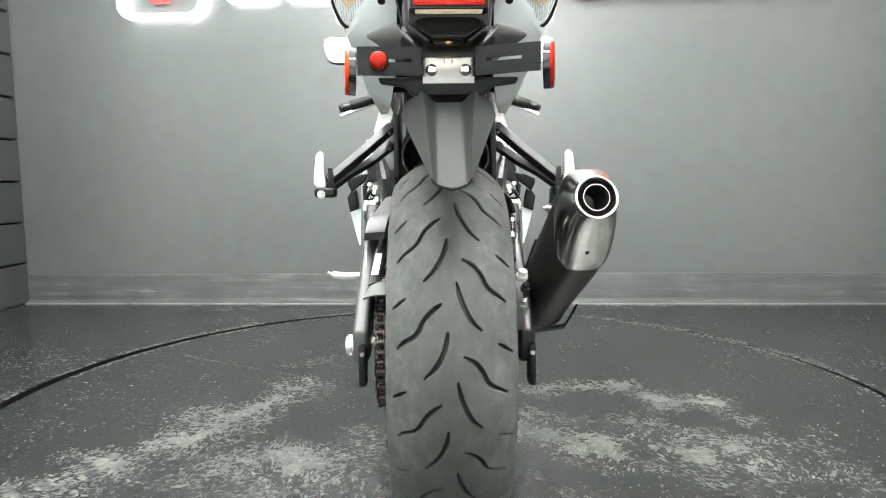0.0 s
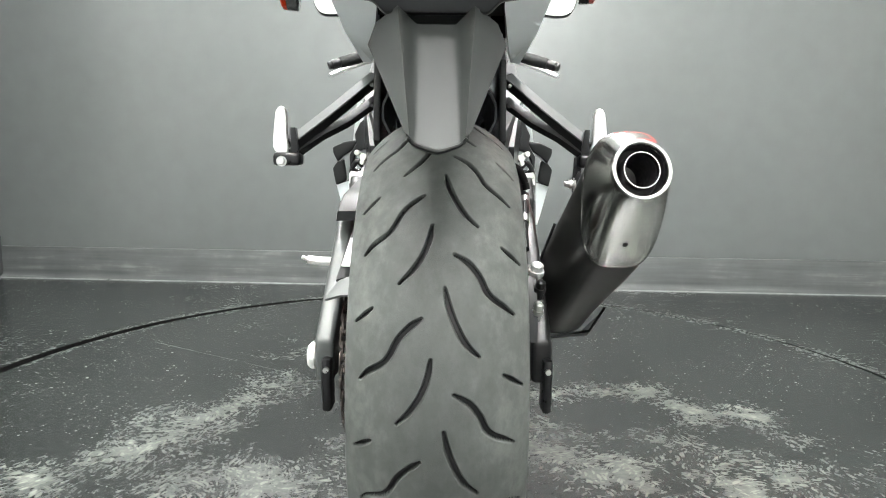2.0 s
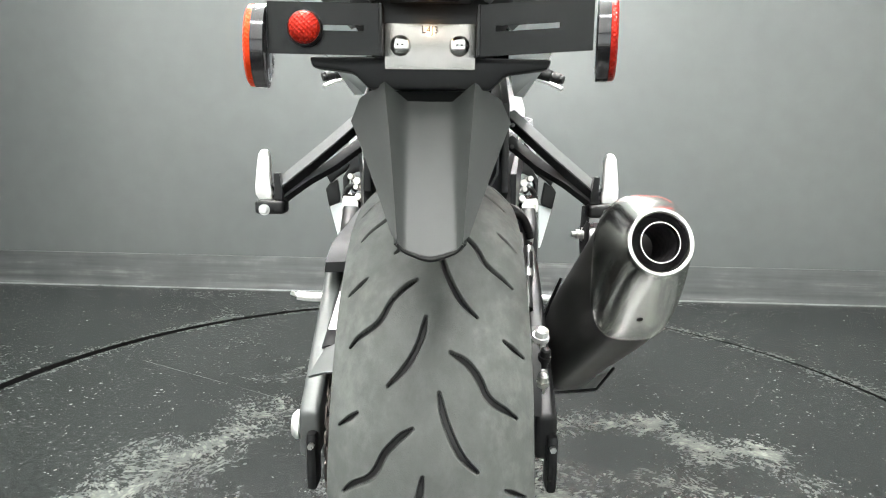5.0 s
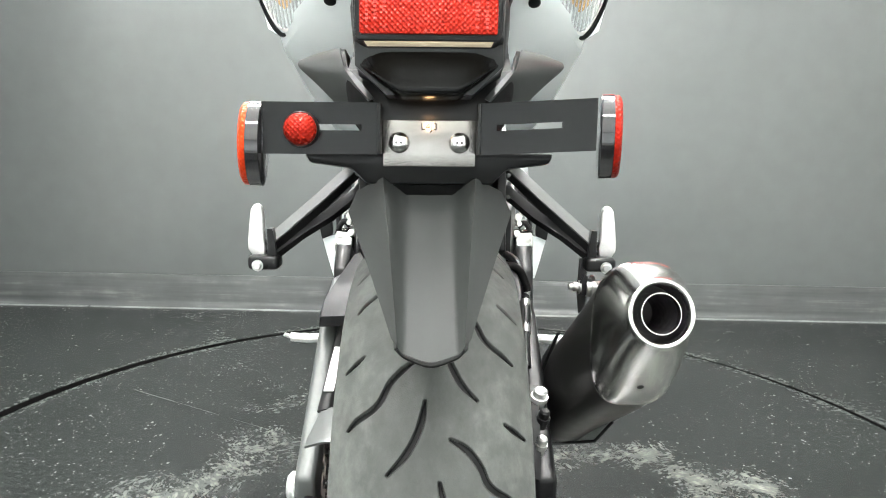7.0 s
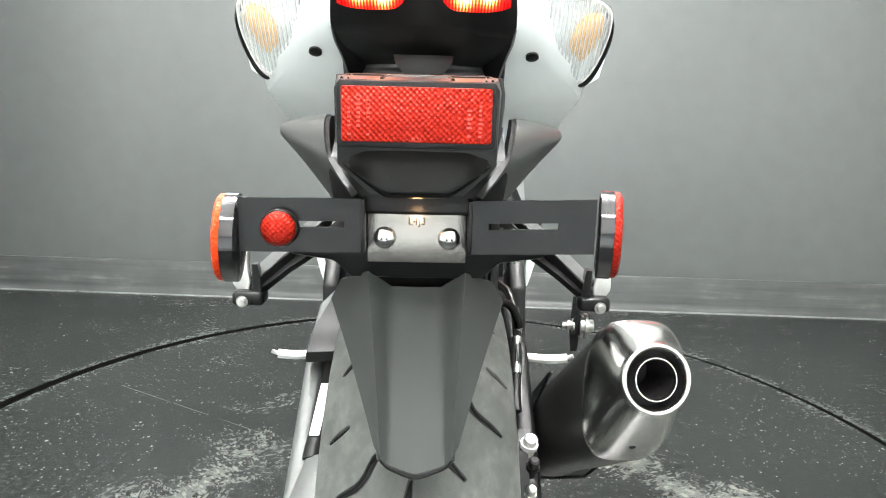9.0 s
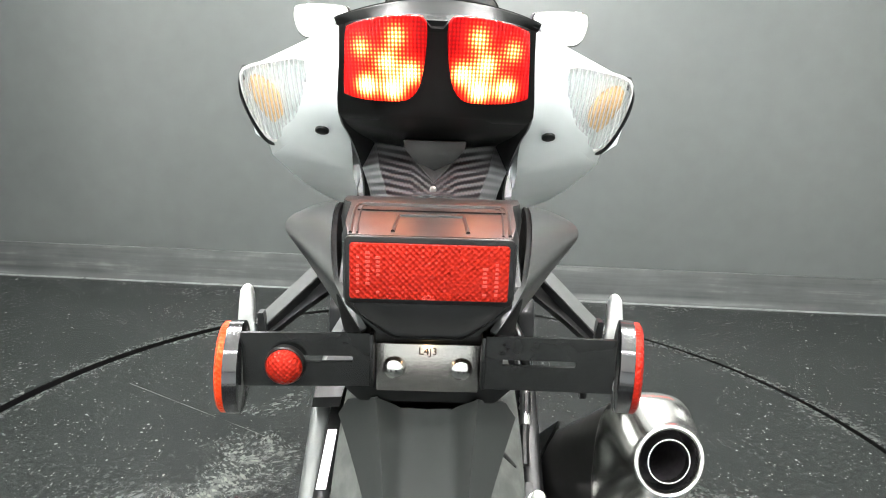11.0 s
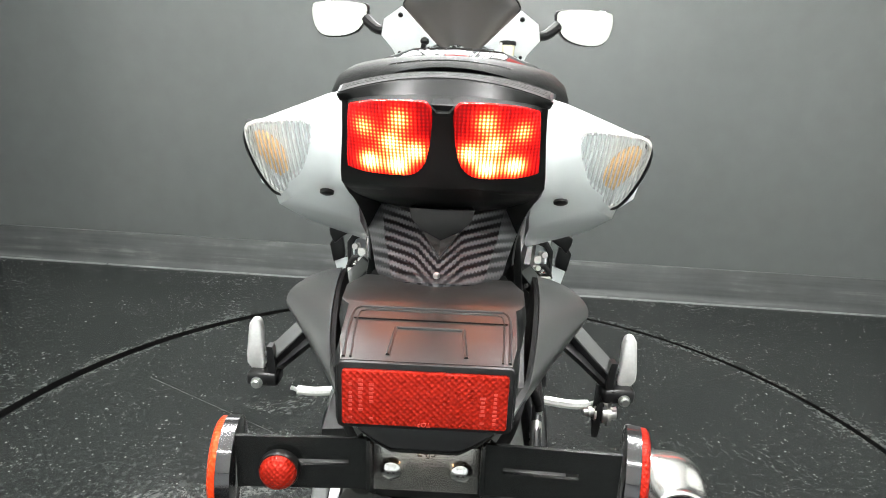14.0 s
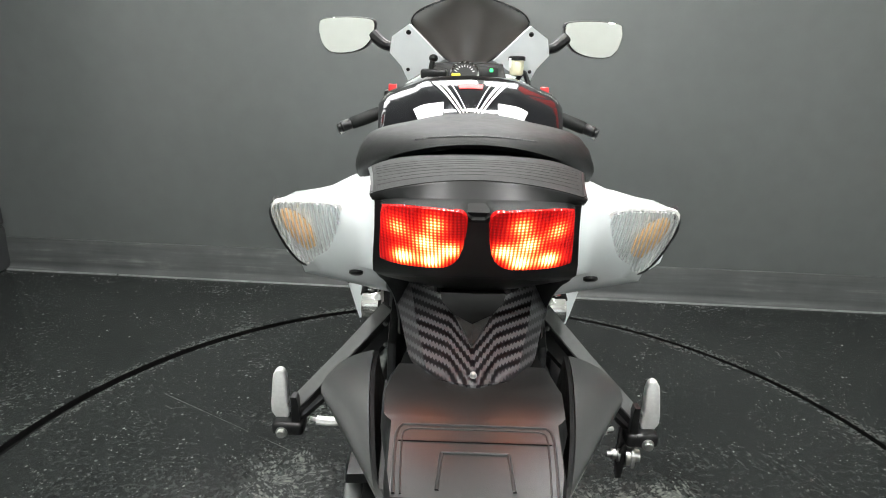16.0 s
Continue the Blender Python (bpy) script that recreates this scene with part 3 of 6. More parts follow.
tagged(part("paint_flakes", flakes, STICKER), "small white paint flakes lying in the turntable gap", "debris", kind="stuff")
tagged(part("floor", bm, FLOOR), "dark sealed concrete floor, chipped and scuffed pale", "floor", kind="structure")

WEST, EAST, SOUTH, TOP = -2.07, 2.55, -4.1, 2.9
room_piece("wall_north", (0.25, 0.10, TOP / 2), (5.0, 0.2, TOP), WALL, "grey painted wall behind the motorcycle", "wall")
room_piece("wall_east", (EAST + 0.1, -0.40, TOP / 2), (0.2, 0.9, TOP), BLOCK, "black painted side wall", "wall")
for nm, x, d, y1 in (("wall_east_front", EAST + 0.1, -1, -0.85), ("wall_west_front", WEST - 0.1, 1, -0.85)):
    clad = room_piece(nm, (x, (SOUTH + y1) / 2, TOP / 2), (0.2, y1 - SOUTH, TOP), PALE, "pale ribbed cladding with dark upright joints", "wall")
    k = 0
    while y1 - 0.12 - 0.21 * k > SOUTH:
        part("joint", box((x + d * 0.101, y1 - 0.12 - 0.21 * k, TOP / 2), (0.012, 0.022 + 0.014 * (k % 3 == 0), TOP - 0.02)), BLACK_METAL, clad)
        k += 1
# added front behind the camera, never in view: pale wall round a glazed opening
GLASS_TOP = 1.1
for nm, c, size in (("wall_south", (0.25, SOUTH - 0.1, 0.05), (5.2, 0.2, 0.1)), ("wall_south_head", (0.25, SOUTH - 0.1, (GLASS_TOP + TOP) / 2), (5.2, 0.2, TOP - GLASS_TOP)),
                    ("wall_south_pier", (-2.05, SOUTH - 0.1, (GLASS_TOP + 0.1) / 2), (0.5, 0.2, GLASS_TOP - 0.1)), ("wall_south_pier", (2.5, SOUTH - 0.1, (GLASS_TOP + 0.1) / 2), (0.5, 0.2, GLASS_TOP - 0.1))):
    room_piece(nm, c, size, PALE, "pale painted wall round the added window", "wall")
win = thing("added_window", "broad unseen window in slim black frames, added behind the camera", "window", kind="structure", at=ROOM)
for k in range(4):
    part("window_frame", box((-1.78 + 1.34 * k, SOUTH - 0.1, (GLASS_TOP + 0.1) / 2), (0.04, 0.08, GLASS_TOP - 0.1), 0.004), BLACK_METAL, win)
for w in (0.12, GLASS_TOP - 0.02):
    part("window_rail", box((0.225, SOUTH - 0.1, w), (4.0, 0.08, 0.04), 0.004), BLACK_METAL, win)
# glowing sheet outside the added opening, for soft frontal fill
room_piece("backdrop", (0.225, SOUTH - 0.45, 0.63), (4.6, 0.05, 1.32), FILL_GLOW, "dim glowing sheet added outside the unseen window", "backdrop")
room_piece("ceiling", (0.25, -2.05, TOP + 0.1), (5.2, 4.6, 0.2), CEIL, "white painted flat showroom ceiling", "ceiling")
west = room_piece("wall_west", (WEST - 0.14, -0.42, TOP / 2), (0.2, 0.86, TOP), SEAL, "black painted concrete block side wall", "wall")
# skirting with a coved toe along the back wall
bm = bmesh.new()
prof = [(0.0, 0.145), (-0.010, 0.145), (-0.013, 0.140), (-0.013, 0.03), (-0.018, 0.014), (-0.032, 0.006), (-0.040, 0.0), (0.0, 0.0)]
loft(bm, [[(u, v, w) for v, w in prof] for u in (WEST, EAST)])
base = part("baseboard", bm, BASE, sharp=50)
base.matrix_basis = ROOM
tagged(base, "scuffed grey coved skirting along the back wall", "baseboard", kind="structure")

# pale bead puts the light caught by the coved toe into colour
bm = bmesh.new()
loft(bm, [[(u, v, w) for v, w in ((-0.0405, 0.0), (-0.037, 0.0035), (-0.044, 0.0045), (-0.049, 0.0))] for u in (WEST, EAST)])
toe = part("trim", bm, TOE)
toe.matrix_basis = ROOM
tagged(toe, "pale bead painting the light on the skirting's foot", "trim", kind="structure")

# back-lit sign, kept to plain shapes
sign = thing("wall_sign", "back-lit white and red sign on the back wall", "sign", at=ROOM)


def rounded(x0, z0, x1, z1, r, lean=0.10, n=6):
    out = []
    for cx, cz, a0 in ((x1 - r, z0 + r, -90), (x1 - r, z1 - r, 0), (x0 + r, z1 - r, 90), (x0 + r, z0 + r, 180)):
        for k in range(n + 1):
            a = radians(a0 + 90 * k / n)
            px, pz = cx + r * math.cos(a), cz + r * math.sin(a)
            out.append((px + lean * (pz - z0), pz))
    return out


def sign_ring(x0, z0, x1, z1, r, w, depth, material, name):
    bm = bmesh.new()
    o, i = rounded(x0, z0, x1, z1, r), rounded(x0 + w, z0 + w, x1 - w, z1 - w, r - w)
    loft(bm, [[(x, -0.02, z) for x, z in o], [(x, -0.02 - depth, z) for x, z in o], [(x, -0.02 - depth, z) for x, z in i], [(x, -0.02, z) for x, z in i], [(x, -0.02, z) for x, z in o]], caps=False)
    return part(name, bm, material, sign)


sign_ring(-1.52, 1.365, -1.10, 1.80, 0.08, 0.026, 0.03, SIGN_WHITE, "frame")
part("bar", slab([(x, z) for x, z in rounded(-1.355, 1.44, -1.265, 1.66, 0.01)], (0, -0.05, 0), (1, 0, 0), (0, 0, 1), -0.03), SIGN_RED, sign)
sx = -1.00
for k in range(5):
    part("letter_block", slab(rounded(sx, 1.43, sx + 0.24, 1.75, 0.05), (0, -0.05, 0), (1, 0, 0), (0, 0, 1), -0.03), SIGN_WHITE, sign)
    sx += 0.275
for k in range(6):
    part("letter_block", slab(rounded(sx, 1.43, sx + 0.20, 1.75, 0.05), (0, -0.05, 0), (1, 0, 0), (0, 0, 1), -0.03), SIGN_RED, sign)
    sx += 0.235

# hanging light: a rounded frame of white tube over the rear of the motorcycle
ring_light = thing("ring_light", "white rounded tube light frame hung from the ceiling", "lamp")
line = [(x - 0.03, y + 0.08, 2.12) for x, y in rounded(-0.45, -1.25, 0.45, 1.25, 0.22, 0, 8)]
line.append(line[0])
part("tube", sweep(bmesh.new(), line, 0.022, 12, smooth=False), TUBE, ring_light)
part("channel", sweep(bmesh.new(), [(x, y, z + 0.040) for x, y, z in line], 0.020, 6, smooth=False), ZINC, ring_light)
for x in (-0.48, 0.42):
    for y in (-1.1, 0.6):
        part("cable", cyl(bmesh.new(), (x, y, 2.15), (x, y, TOP), 0.002, seg=6), ZINC, ring_light)


# lit panel on a stand behind the camera's stretch, seen in the mirrors
panel_lamp = thing("led_panel_lamp", "white LED panel lamp on a black tripod stand", "lamp")
PX, PY, PZ = 0.0, -2.55, 0.98
part("housing", box((PX, PY - 0.035, PZ), (1.58, 0.05, 0.62), 0.006), BLACK_METAL, panel_lamp)
part("diffuser", box((PX, PY - 0.006, PZ), (1.52, 0.006, 0.56), 0.002), PANEL, panel_lamp, "glowing white diffuser")
part("pole", cyl(bmesh.new(), (PX, PY - 0.08, 0.30), (PX, PY - 0.08, PZ), 0.012, seg=12), BLACK_METAL, panel_lamp)
part("bracket", box((PX, PY - 0.07, PZ), (0.06, 0.03, 0.10), 0.004), BLACK_METAL, panel_lamp)
for k in range(3):
    a = radians(30 + 120 * k)
    part("leg", cyl(bmesh.new(), (PX, PY - 0.08, 0.36), (PX + 0.34 * math.cos(a), PY - 0.08 + 0.34 * math.sin(a), 0.008), 0.009, seg=10), BLACK_METAL, panel_lamp)


# ---- the motorcycle ----
bike = thing("motorcycle", "white and black sport motorcycle standing upright on the turntable", "motorcycle")
AX = Vector((0, 0, 0.315))

# rear wheel
wheel = part("rear_wheel", lathe(bmesh.new(), (-0.07, 0, 0.315), (1, 0, 0), [(0, 0.218), (0.004, 0.222), (0.02, 0.205), (0.05, 0.19), (0.09, 0.19), (0.12, 0.205), (0.136, 0.222), (0.14, 0.218), (0.12, 0.198), (0.09, 0.183), (0.05, 0.183), (0.02, 0.198), (0, 0.218)], 64, caps=False), BLACK_METAL, bike, "black cast wheel")
part("hub", lathe(bmesh.new(), (-0.06, 0, 0.315), (1, 0, 0), [(0, 0.03), (0.01, 0.05), (0.05, 0.042), (0.07, 0.042), (0.11, 0.05), (0.12, 0.03)], 32), BLACK_METAL, wheel)
for k in range(5):
    a = 2 * math.pi * k / 5 + 0.3
    d = Vector((0, math.cos(a), math.sin(a)))
    bm = bmesh.new()
    e = Vector((0, -math.sin(a), math.cos(a)))
    loft(bm, [[AX + d * r + s * w * e + t * 0.018 * Vector((1, 0, 0)) for s, t in ((-1, -1), (1, -1), (1, 1), (-1, 1))] for r, w in ((0.03, 0.022), (0.1, 0.014), (0.19, 0.018))])
    part("spoke", bm, BLACK_METAL, wheel)


# rear tyre: round crown, cut with a repeating set of curved grooves
def tyre_profile():
    out = []
    for k in range(-130, 131):
        x = k / 130 * 0.0885
        out.append((x, 0.315 - 0.112 * (1 - math.sqrt(1 - (x / 0.112) ** 2))))
    side = [(0.0900, 0.268), (0.0902, 0.262), (0.0880, 0.248), (0.083, 0.236), (0.076, 0.226), (0.068, 0.219)]
    return [(-x, r) for x, r in reversed(side)] + out + side


PITCH = 24.0
# one pitch of the tread, (sideways m, degrees round the wheel)
GROOVES = [
    ([(-0.0150, 46.0), (-0.0250, 44.7), (-0.0365, 42.5), (-0.0435, 39.9), (-0.0508, 38.4), (-0.0645, 37.0), (-0.0720, 35.6)], 0.0026),
    ([(0.0155, 57.5), (0.0295, 56.0), (0.0395, 53.7), (0.0450, 51.4), (0.0525, 50.0), (0.0620, 49.0), (0.0720, 47.8)], 0.0026),
    ([(-0.0060, 39.2), (-0.0083, 36.4), (-0.0140, 33.5), (-0.0232, 30.8), (-0.0360, 28.4)], 0.0026),
    ([(0.0065, 51.3), (0.0110, 47.7), (0.0190, 44.1), (0.0265, 41.8), (0.0380, 39.8)], 0.0026),
    ([(-0.0620, 48.4), (-0.0700, 47.4), (-0.0780, 46.4)], 0.0022),
    ([(0.0620, 36.5), (0.0710, 35.5), (0.0800, 34.5)], 0.0022),
]


def tyre_mesh():
    prof = tyre_profile()
    fine = np.arange(-62, 86, 0.15)
    coarse = np.arange(86, 298, 4.0)
    ang = np.concatenate([fine, coarse])
    X = np.array([q[0] for q in prof])
    R = np.array([q[1] for q in prof])
    A, XX = np.meshgrid(ang, X, indexing="ij")
    RR = np.tile(R, (len(ang), 1))
    cut = np.zeros_like(RR)
    for line, w in GROOVES:
        pts = [Vector((q[0], q[1], 0)) for q in line]
        dense = smooth_path([(q.x, q.y, 0) for q in pts], 5)
        gx = np.array([q.x for q in dense])
        ga = np.array([q.y for q in dense])
        n = len(gx)
        width = w * np.clip(np.minimum(np.arange(n) / 4.0, (n - 1 - np.arange(n)) / 6.0) * 0.6 + 0.45, 0, 1)
        for shift in range(-5, 3):
            a2 = ga + shift * PITCH
            near = (ang > a2.min() - 3) & (ang < a2.max() + 3)
            if not near.any():
                continue
            sub_a, sub_x = A[near] * math.pi / 180 * 0.305, XX[near]
            best = np.full(sub_a.shape, 9.0)
            for k in range(n - 1):
                p0 = np.array([gx[k], a2[k] * math.pi / 180 * 0.305])
                p1 = np.array([gx[k + 1], a2[k + 1] * math.pi / 180 * 0.305])
                d = p1 - p0
                t = np.clip(((sub_x - p0[0]) * d[0] + (sub_a - p0[1]) * d[1]) / (d @ d), 0, 1)
                wk = width[k] + (width[k + 1] - width[k]) * t
                best = np.minimum(best, np.hypot(sub_x - p0[0] - t * d[0], sub_a - p0[1] - t * d[1]) - wk)
            cut[near] = np.maximum(cut[near], np.clip(0.5 - best / 0.0013, 0, 1) * 0.0065)
    RR = RR - cut
    a = np.radians(A)
    co = np.stack([XX + 0.0027, -RR * np.cos(a), 0.315 + RR * np.sin(a)], axis=-1)
    co[..., 2] = np.maximum(co[..., 2], 0.001)
    nu, nv = A.shape
    idx = np.arange(nu * nv).reshape(nu, nv)
    nxt = np.roll(idx, -1, axis=0)
    faces = np.stack([idx[:, :-1], idx[:, 1:], nxt[:, 1:], nxt[:, :-1]], axis=-1).reshape(-1, 4)
    me = bpy.data.meshes.new("tyre")
    me.from_pydata(co.reshape(-1, 3).tolist(), [], faces.tolist())
    me.polygons.foreach_set("use_smooth", [True] * len(me.polygons))
    me.update()
    me.materials.append(RUBBER)
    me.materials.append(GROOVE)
    # faces deep in a cut take the darkened groove colour
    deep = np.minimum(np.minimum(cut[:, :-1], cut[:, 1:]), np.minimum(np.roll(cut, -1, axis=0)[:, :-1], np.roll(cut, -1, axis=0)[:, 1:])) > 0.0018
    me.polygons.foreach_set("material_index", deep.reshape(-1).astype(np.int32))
    return me


tyre = new("tyre", tyre_mesh())
tyre.parent = wheel
tyre["label"] = "worn grey-black tyre with curved grooves"

# sprocket and chain on the near-side of the hub
bm = bmesh.new()
ring = []
for k in range(86):
    a = 2 * math.pi * k / 86
    r = 0.111 if k % 2 else 0.104
    ring.append((r * math.cos(a), r * math.sin(a)))
loft(bm, [[(-0.112, q[0], 0.315 + q[1]) for q in ring], [(-0.105, q[0], 0.315 + q[1]) for q in ring]])
part("sprocket", bm, CHAIN, wheel, "steel rear sprocket")
chain = part("chain", lathe(bmesh.new(), (-0.1105, 0, 0.315), (1, 0, 0), [(0, 0.1085), (0.004, 0.1085), (0.004, 0.1075), (0, 0.1075), (0, 0.1085)], 80, caps=False), CHAIN, bike, "oily roller chain")


def link_mesh(wide):
    bm = bmesh.new()
    for s in (-1, 1):
        x = s * (0.0085 if wide else 0.0062)
        out = []
        for cx, a0 in ((0.0079, -90), (-0.0079, 90)):
            for k in range(6):
                a = radians(a0 + 36 * k)
                out.append((cx + 0.0070 * math.cos(a), 0.0070 * math.sin(a)))
        out = [(q[0], q[1] * (0.78 if abs(q[0]) < 0.006 else 1)) for q in out]
        loft(bm, [[(x - 0.001, u, v) for u, v in out], [(x + 0.001, u, v) for u, v in out]])
    for u in (-0.0079, 0.0079):
        cyl(bm, (-0.0105 if wide else -0.006, u, 0), (0.0105 if wide else 0.006, u, 0), 0.0028 if wide else 0.0048, seg=8)
    me = finish(bm)
    me.materials.append(CHAIN)
    return me


LINKS = (link_mesh(False), link_mesh(True))
loop = []
for k in range(41):
    a = radians(97 + 166 * k / 40)
    loop.append((0.0, 0.108 * math.cos(a), 0.315 + 0.108 * math.sin(a)))
fa = [(0.0, 0.60 + 0.038 * math.cos(radians(a)), 0.39 + 0.038 * math.sin(radians(a))) for a in range(-83, 98, 20)]
loop = loop + fa + [loop[0]]
dist = [0.0]
for q, r in zip(loop, loop[1:]):
    dist.append(dist[-1] + (Vector(r) - Vector(q)).length)
count = 2 * round(dist[-1] / 0.01588 / 2)
step = dist[-1] / count
for k in range(count):
    d, j = k * step, 0
    while dist[j + 1] < d:
        j += 1
    t = (d - dist[j]) / (dist[j + 1] - dist[j])
    q = Vector(loop[j]).lerp(Vector(loop[j + 1]), t)
    way = Vector(loop[j + 1]) - Vector(loop[j])
    ob = new("link", LINKS[k % 2])
    ob.parent = chain
    ob.matrix_basis = Matrix.Translation((-0.1085, q.y, q.z)) @ Matrix.Rotation(math.atan2(way.z, way.y), 4, "X")

# swing arms
def arm_side(s, x0, x1, pts, name, material):
    bm = slab([(q[0], q[1]) for q in pts], (s * x0, 0, 0), (0, 1, 0), (0, 0, 1), s * (x1 - x0), 0.006, 3)
    return part(name, bm, material, bike, "dark grey alloy swing arm")


ARM_PTS = [(-0.062, 0.290), (-0.062, 0.345), (-0.02, 0.375), (0.06, 0.432), (0.14, 0.490), (0.24, 0.52), (0.40, 0.50), (0.56, 0.45), (0.56, 0.36), (0.40, 0.36), (0.2, 0.35), (0.05, 0.30), (0.0, 0.285)]
left_arm = arm_side(-1, 0.1335, 0.158, ARM_PTS, "swing_arm", ARM)
right_arm = arm_side(1, 0.122, 0.148, ARM_PTS, "swing_arm", BLACK_METAL)
for s, arm in ((-1, left_arm), (1, right_arm)):
    part("axle_adjuster", box((s * 0.1415, -0.058, 0.288), (0.013, 0.030, 0.072), 0.005), BLACK_METAL, arm)
    part("adjuster_bolt", cyl(bmesh.new(), (s * 0.141, -0.070, 0.310), (s * 0.141, -0.078, 0.310), 0.004, seg=6), ZINC, arm)
    if s > 0:
        continue
    bm = bmesh.new()
    lathe(bm, (s * 0.150, -0.02, 0.312), (s, 0, 0), [(0, 0.016), (0.006, 0.016), (0.006, 0.013), (0.014, 0.013), (0.014, 0.018), (0.020, 0.018), (0.024, 0.014)], 24)
    part("spool_bolt", bm, PEG, arm, "bright alloy stand spool")
part("axle", cyl(bmesh.new(), (-0.15, 0, 0.315), (0.15, 0, 0.315), 0.011, seg=16), ZINC, bike)

# chain guard with a warning label
guard = part("chain_guard", shell([[(lerp(-0.1315, -0.1125, f), y, 0.4355 + 0.30 * y + 0.003 * math.sin(f * math.pi)) for f in (0, 0.15, 0.5, 0.85, 1.0)] for y in (-0.048, -0.02, 0.03, 0.08, 0.12, 0.15)], 0.003), PLASTIC, bike, "black chain guard with a warning label")
part("guard_tail", shell([[(lerp(xo, -0.096, f), y, z + 0.006 * math.sin(f * 2.2)) for f in (0, 0.15, 0.5, 0.85, 1.0)] for y, xo, z in ((-0.117, -0.133, 0.411), (-0.112, -0.1325, 0.413), (-0.08, -0.130, 0.417), (-0.046, -0.127, 0.421))], 0.003), ARM, guard, "grey tail of the guard")
part("label", shell([[(x, y, 0.4355 + 0.30 * y + 0.0042) for x in (-0.1290, -0.1235, -0.1170)] for y in (-0.018, 0.03, 0.071)], 0.0008), STICKER, guard, "white warning label")
part("guard_head", bevel(loft(bmesh.new(), [[(-0.152, 0.085, 0.484), (-0.116, 0.085, 0.486), (-0.113, 0.085, 0.500), (-0.150, 0.085, 0.498)], [(-0.156, 0.115, 0.495), (-0.113, 0.115, 0.500), (-0.108, 0.115, 0.524), (-0.146, 0.115, 0.520)], [(-0.150, 0.16, 0.508), (-0.108, 0.16, 0.512), (-0.104, 0.16, 0.538), (-0.138, 0.16, 0.533)], [(-0.135, 0.22, 0.525), (-0.10, 0.22, 0.53), (-0.088, 0.22, 0.57), (-0.120, 0.22, 0.56)]]), 0.004), PLASTIC, bike, "black chain guard front")

# rear brake
bm = bmesh.new()
lathe(bm, (0.100, 0, 0.315), (1, 0, 0), [(0, 0.11), (0.005, 0.11), (0.005, 0.075), (0, 0.075), (0, 0.11)], 64, caps=False)
part("brake_disc", bm, STEEL, bike, "steel rear brake disc")
cal = part("brake_caliper", bevel(loft(bmesh.new(), [[(0.096, y, z), (0.128, y, z), (0.128, y + 0.035, z + 0.01), (0.096, y + 0.035, z + 0.01)] for y, z in ((-0.062, 0.345), (-0.058, 0.385), (-0.03, 0.425))]), 0.006), STRUT, bike, "dark rear brake caliper")
for xx, yy, zz, r, m in ((0.128, -0.020, 0.418, 0.0085, PEG), (0.131, -0.035, 0.398, 0.0065, BLACK_METAL), (0.127, -0.050, 0.372, 0.006, ZINC)):
    bm = bmesh.new()
    lathe(bm, (xx, yy, zz), (0.1, -0.35, 0.9), [(0, r), (0.010, r), (0.010, r * 1.25), (0.016, r * 1.25), (0.016, r), (0.024, r * 0.95), (0.026, r * 0.6)], 12)
    part("fitting", bm, m, cal)
bm = bmesh.new()
sweep(bm, [(0.110, 0.20, 0.565), (0.122, 0.17, 0.558), (0.127, 0.12, 0.535), (0.124, 0.07, 0.508), (0.119, 0.035, 0.478), (0.118, 0.01, 0.455)], 0.0060, 10)
part("brake_hose", bm, PLASTIC, bike, "black rubber brake hose")
bm = bmesh.new()
cyl(bm, (0.1255, 0.09, 0.520), (0.1205, 0.045, 0.488), 0.0070, seg=12)
part("hose_sleeve", bm, ZINC, bike)

# exhaust
MA = Vector((0.024, -0.2, 0.162)).normalized()


def oval(c, w, h, n=40, axis=None, p=2.4):
    a, b, _ = basis(axis or MA)
    out = []
    for k in range(n):
        t = 2 * math.pi * k / n
        cx, cz = math.cos(t), math.sin(t)
        out.append(Vector(c) + w * math.copysign(abs(cx) ** (2 / p), cx) * a + h * math.copysign(abs(cz) ** (2 / p), cz) * b)
    return out


C0 = Vector((0.185, 0.150, 0.345))
OUT = Vector((0.2238, -0.152, 0.567))
ON = Vector((0.10, -0.96, 0.26)).normalized()
N = 64
BACK = Vector((0, -1, 0))
SEAM = Vector((0.2185, -0.088, 0.5255))     # the cap meets the can on an upright plane


def circle(c, r, axis, n=N):
    a, b, _ = basis(axis)
    return [Vector(c) + r * (math.cos(2 * math.pi * k / n) * a + math.sin(2 * math.pi * k / n) * b) for k in range(n)]


def flow(r0, r1, d0, d1, steps):
    """Rings that leave r0 along d0 and reach r1 along d1."""
    out = []
    for i in range(steps + 1):
        t = i / steps
        h = (2 * t ** 3 - 3 * t ** 2 + 1, t ** 3 - 2 * t ** 2 + t, 3 * t ** 2 - 2 * t ** 3, t ** 3 - t ** 2)
        out.append([h[0] * a + h[1] * d0(a) + h[2] * b + h[3] * d1(b) for a, b in zip(r0, r1)])
    return out


foot_ring = oval(C0 + 0.02 * MA, 0.046, 0.055, N)
seam_ring = oval(SEAM, 0.0452, 0.0765, N, BACK, 3.1)
can = flow(foot_ring, seam_ring, lambda a: 0.22 * MA, lambda b: 0.19 * MA, 10)
muffler = part("muffler", loft(bmesh.new(), [oval(C0 - 0.012 * MA, 0.028, 0.032, N), oval(C0, 0.041, 0.048, N)] + can), CAN, bike, "dark titanium muffler with a bright stainless end cap", sharp=40)
band = oval(SEAM + 0.001 * BACK, 0.0466, 0.0782, N, BACK, 3.1)
rim_ring = circle(OUT, 0.0343, ON)
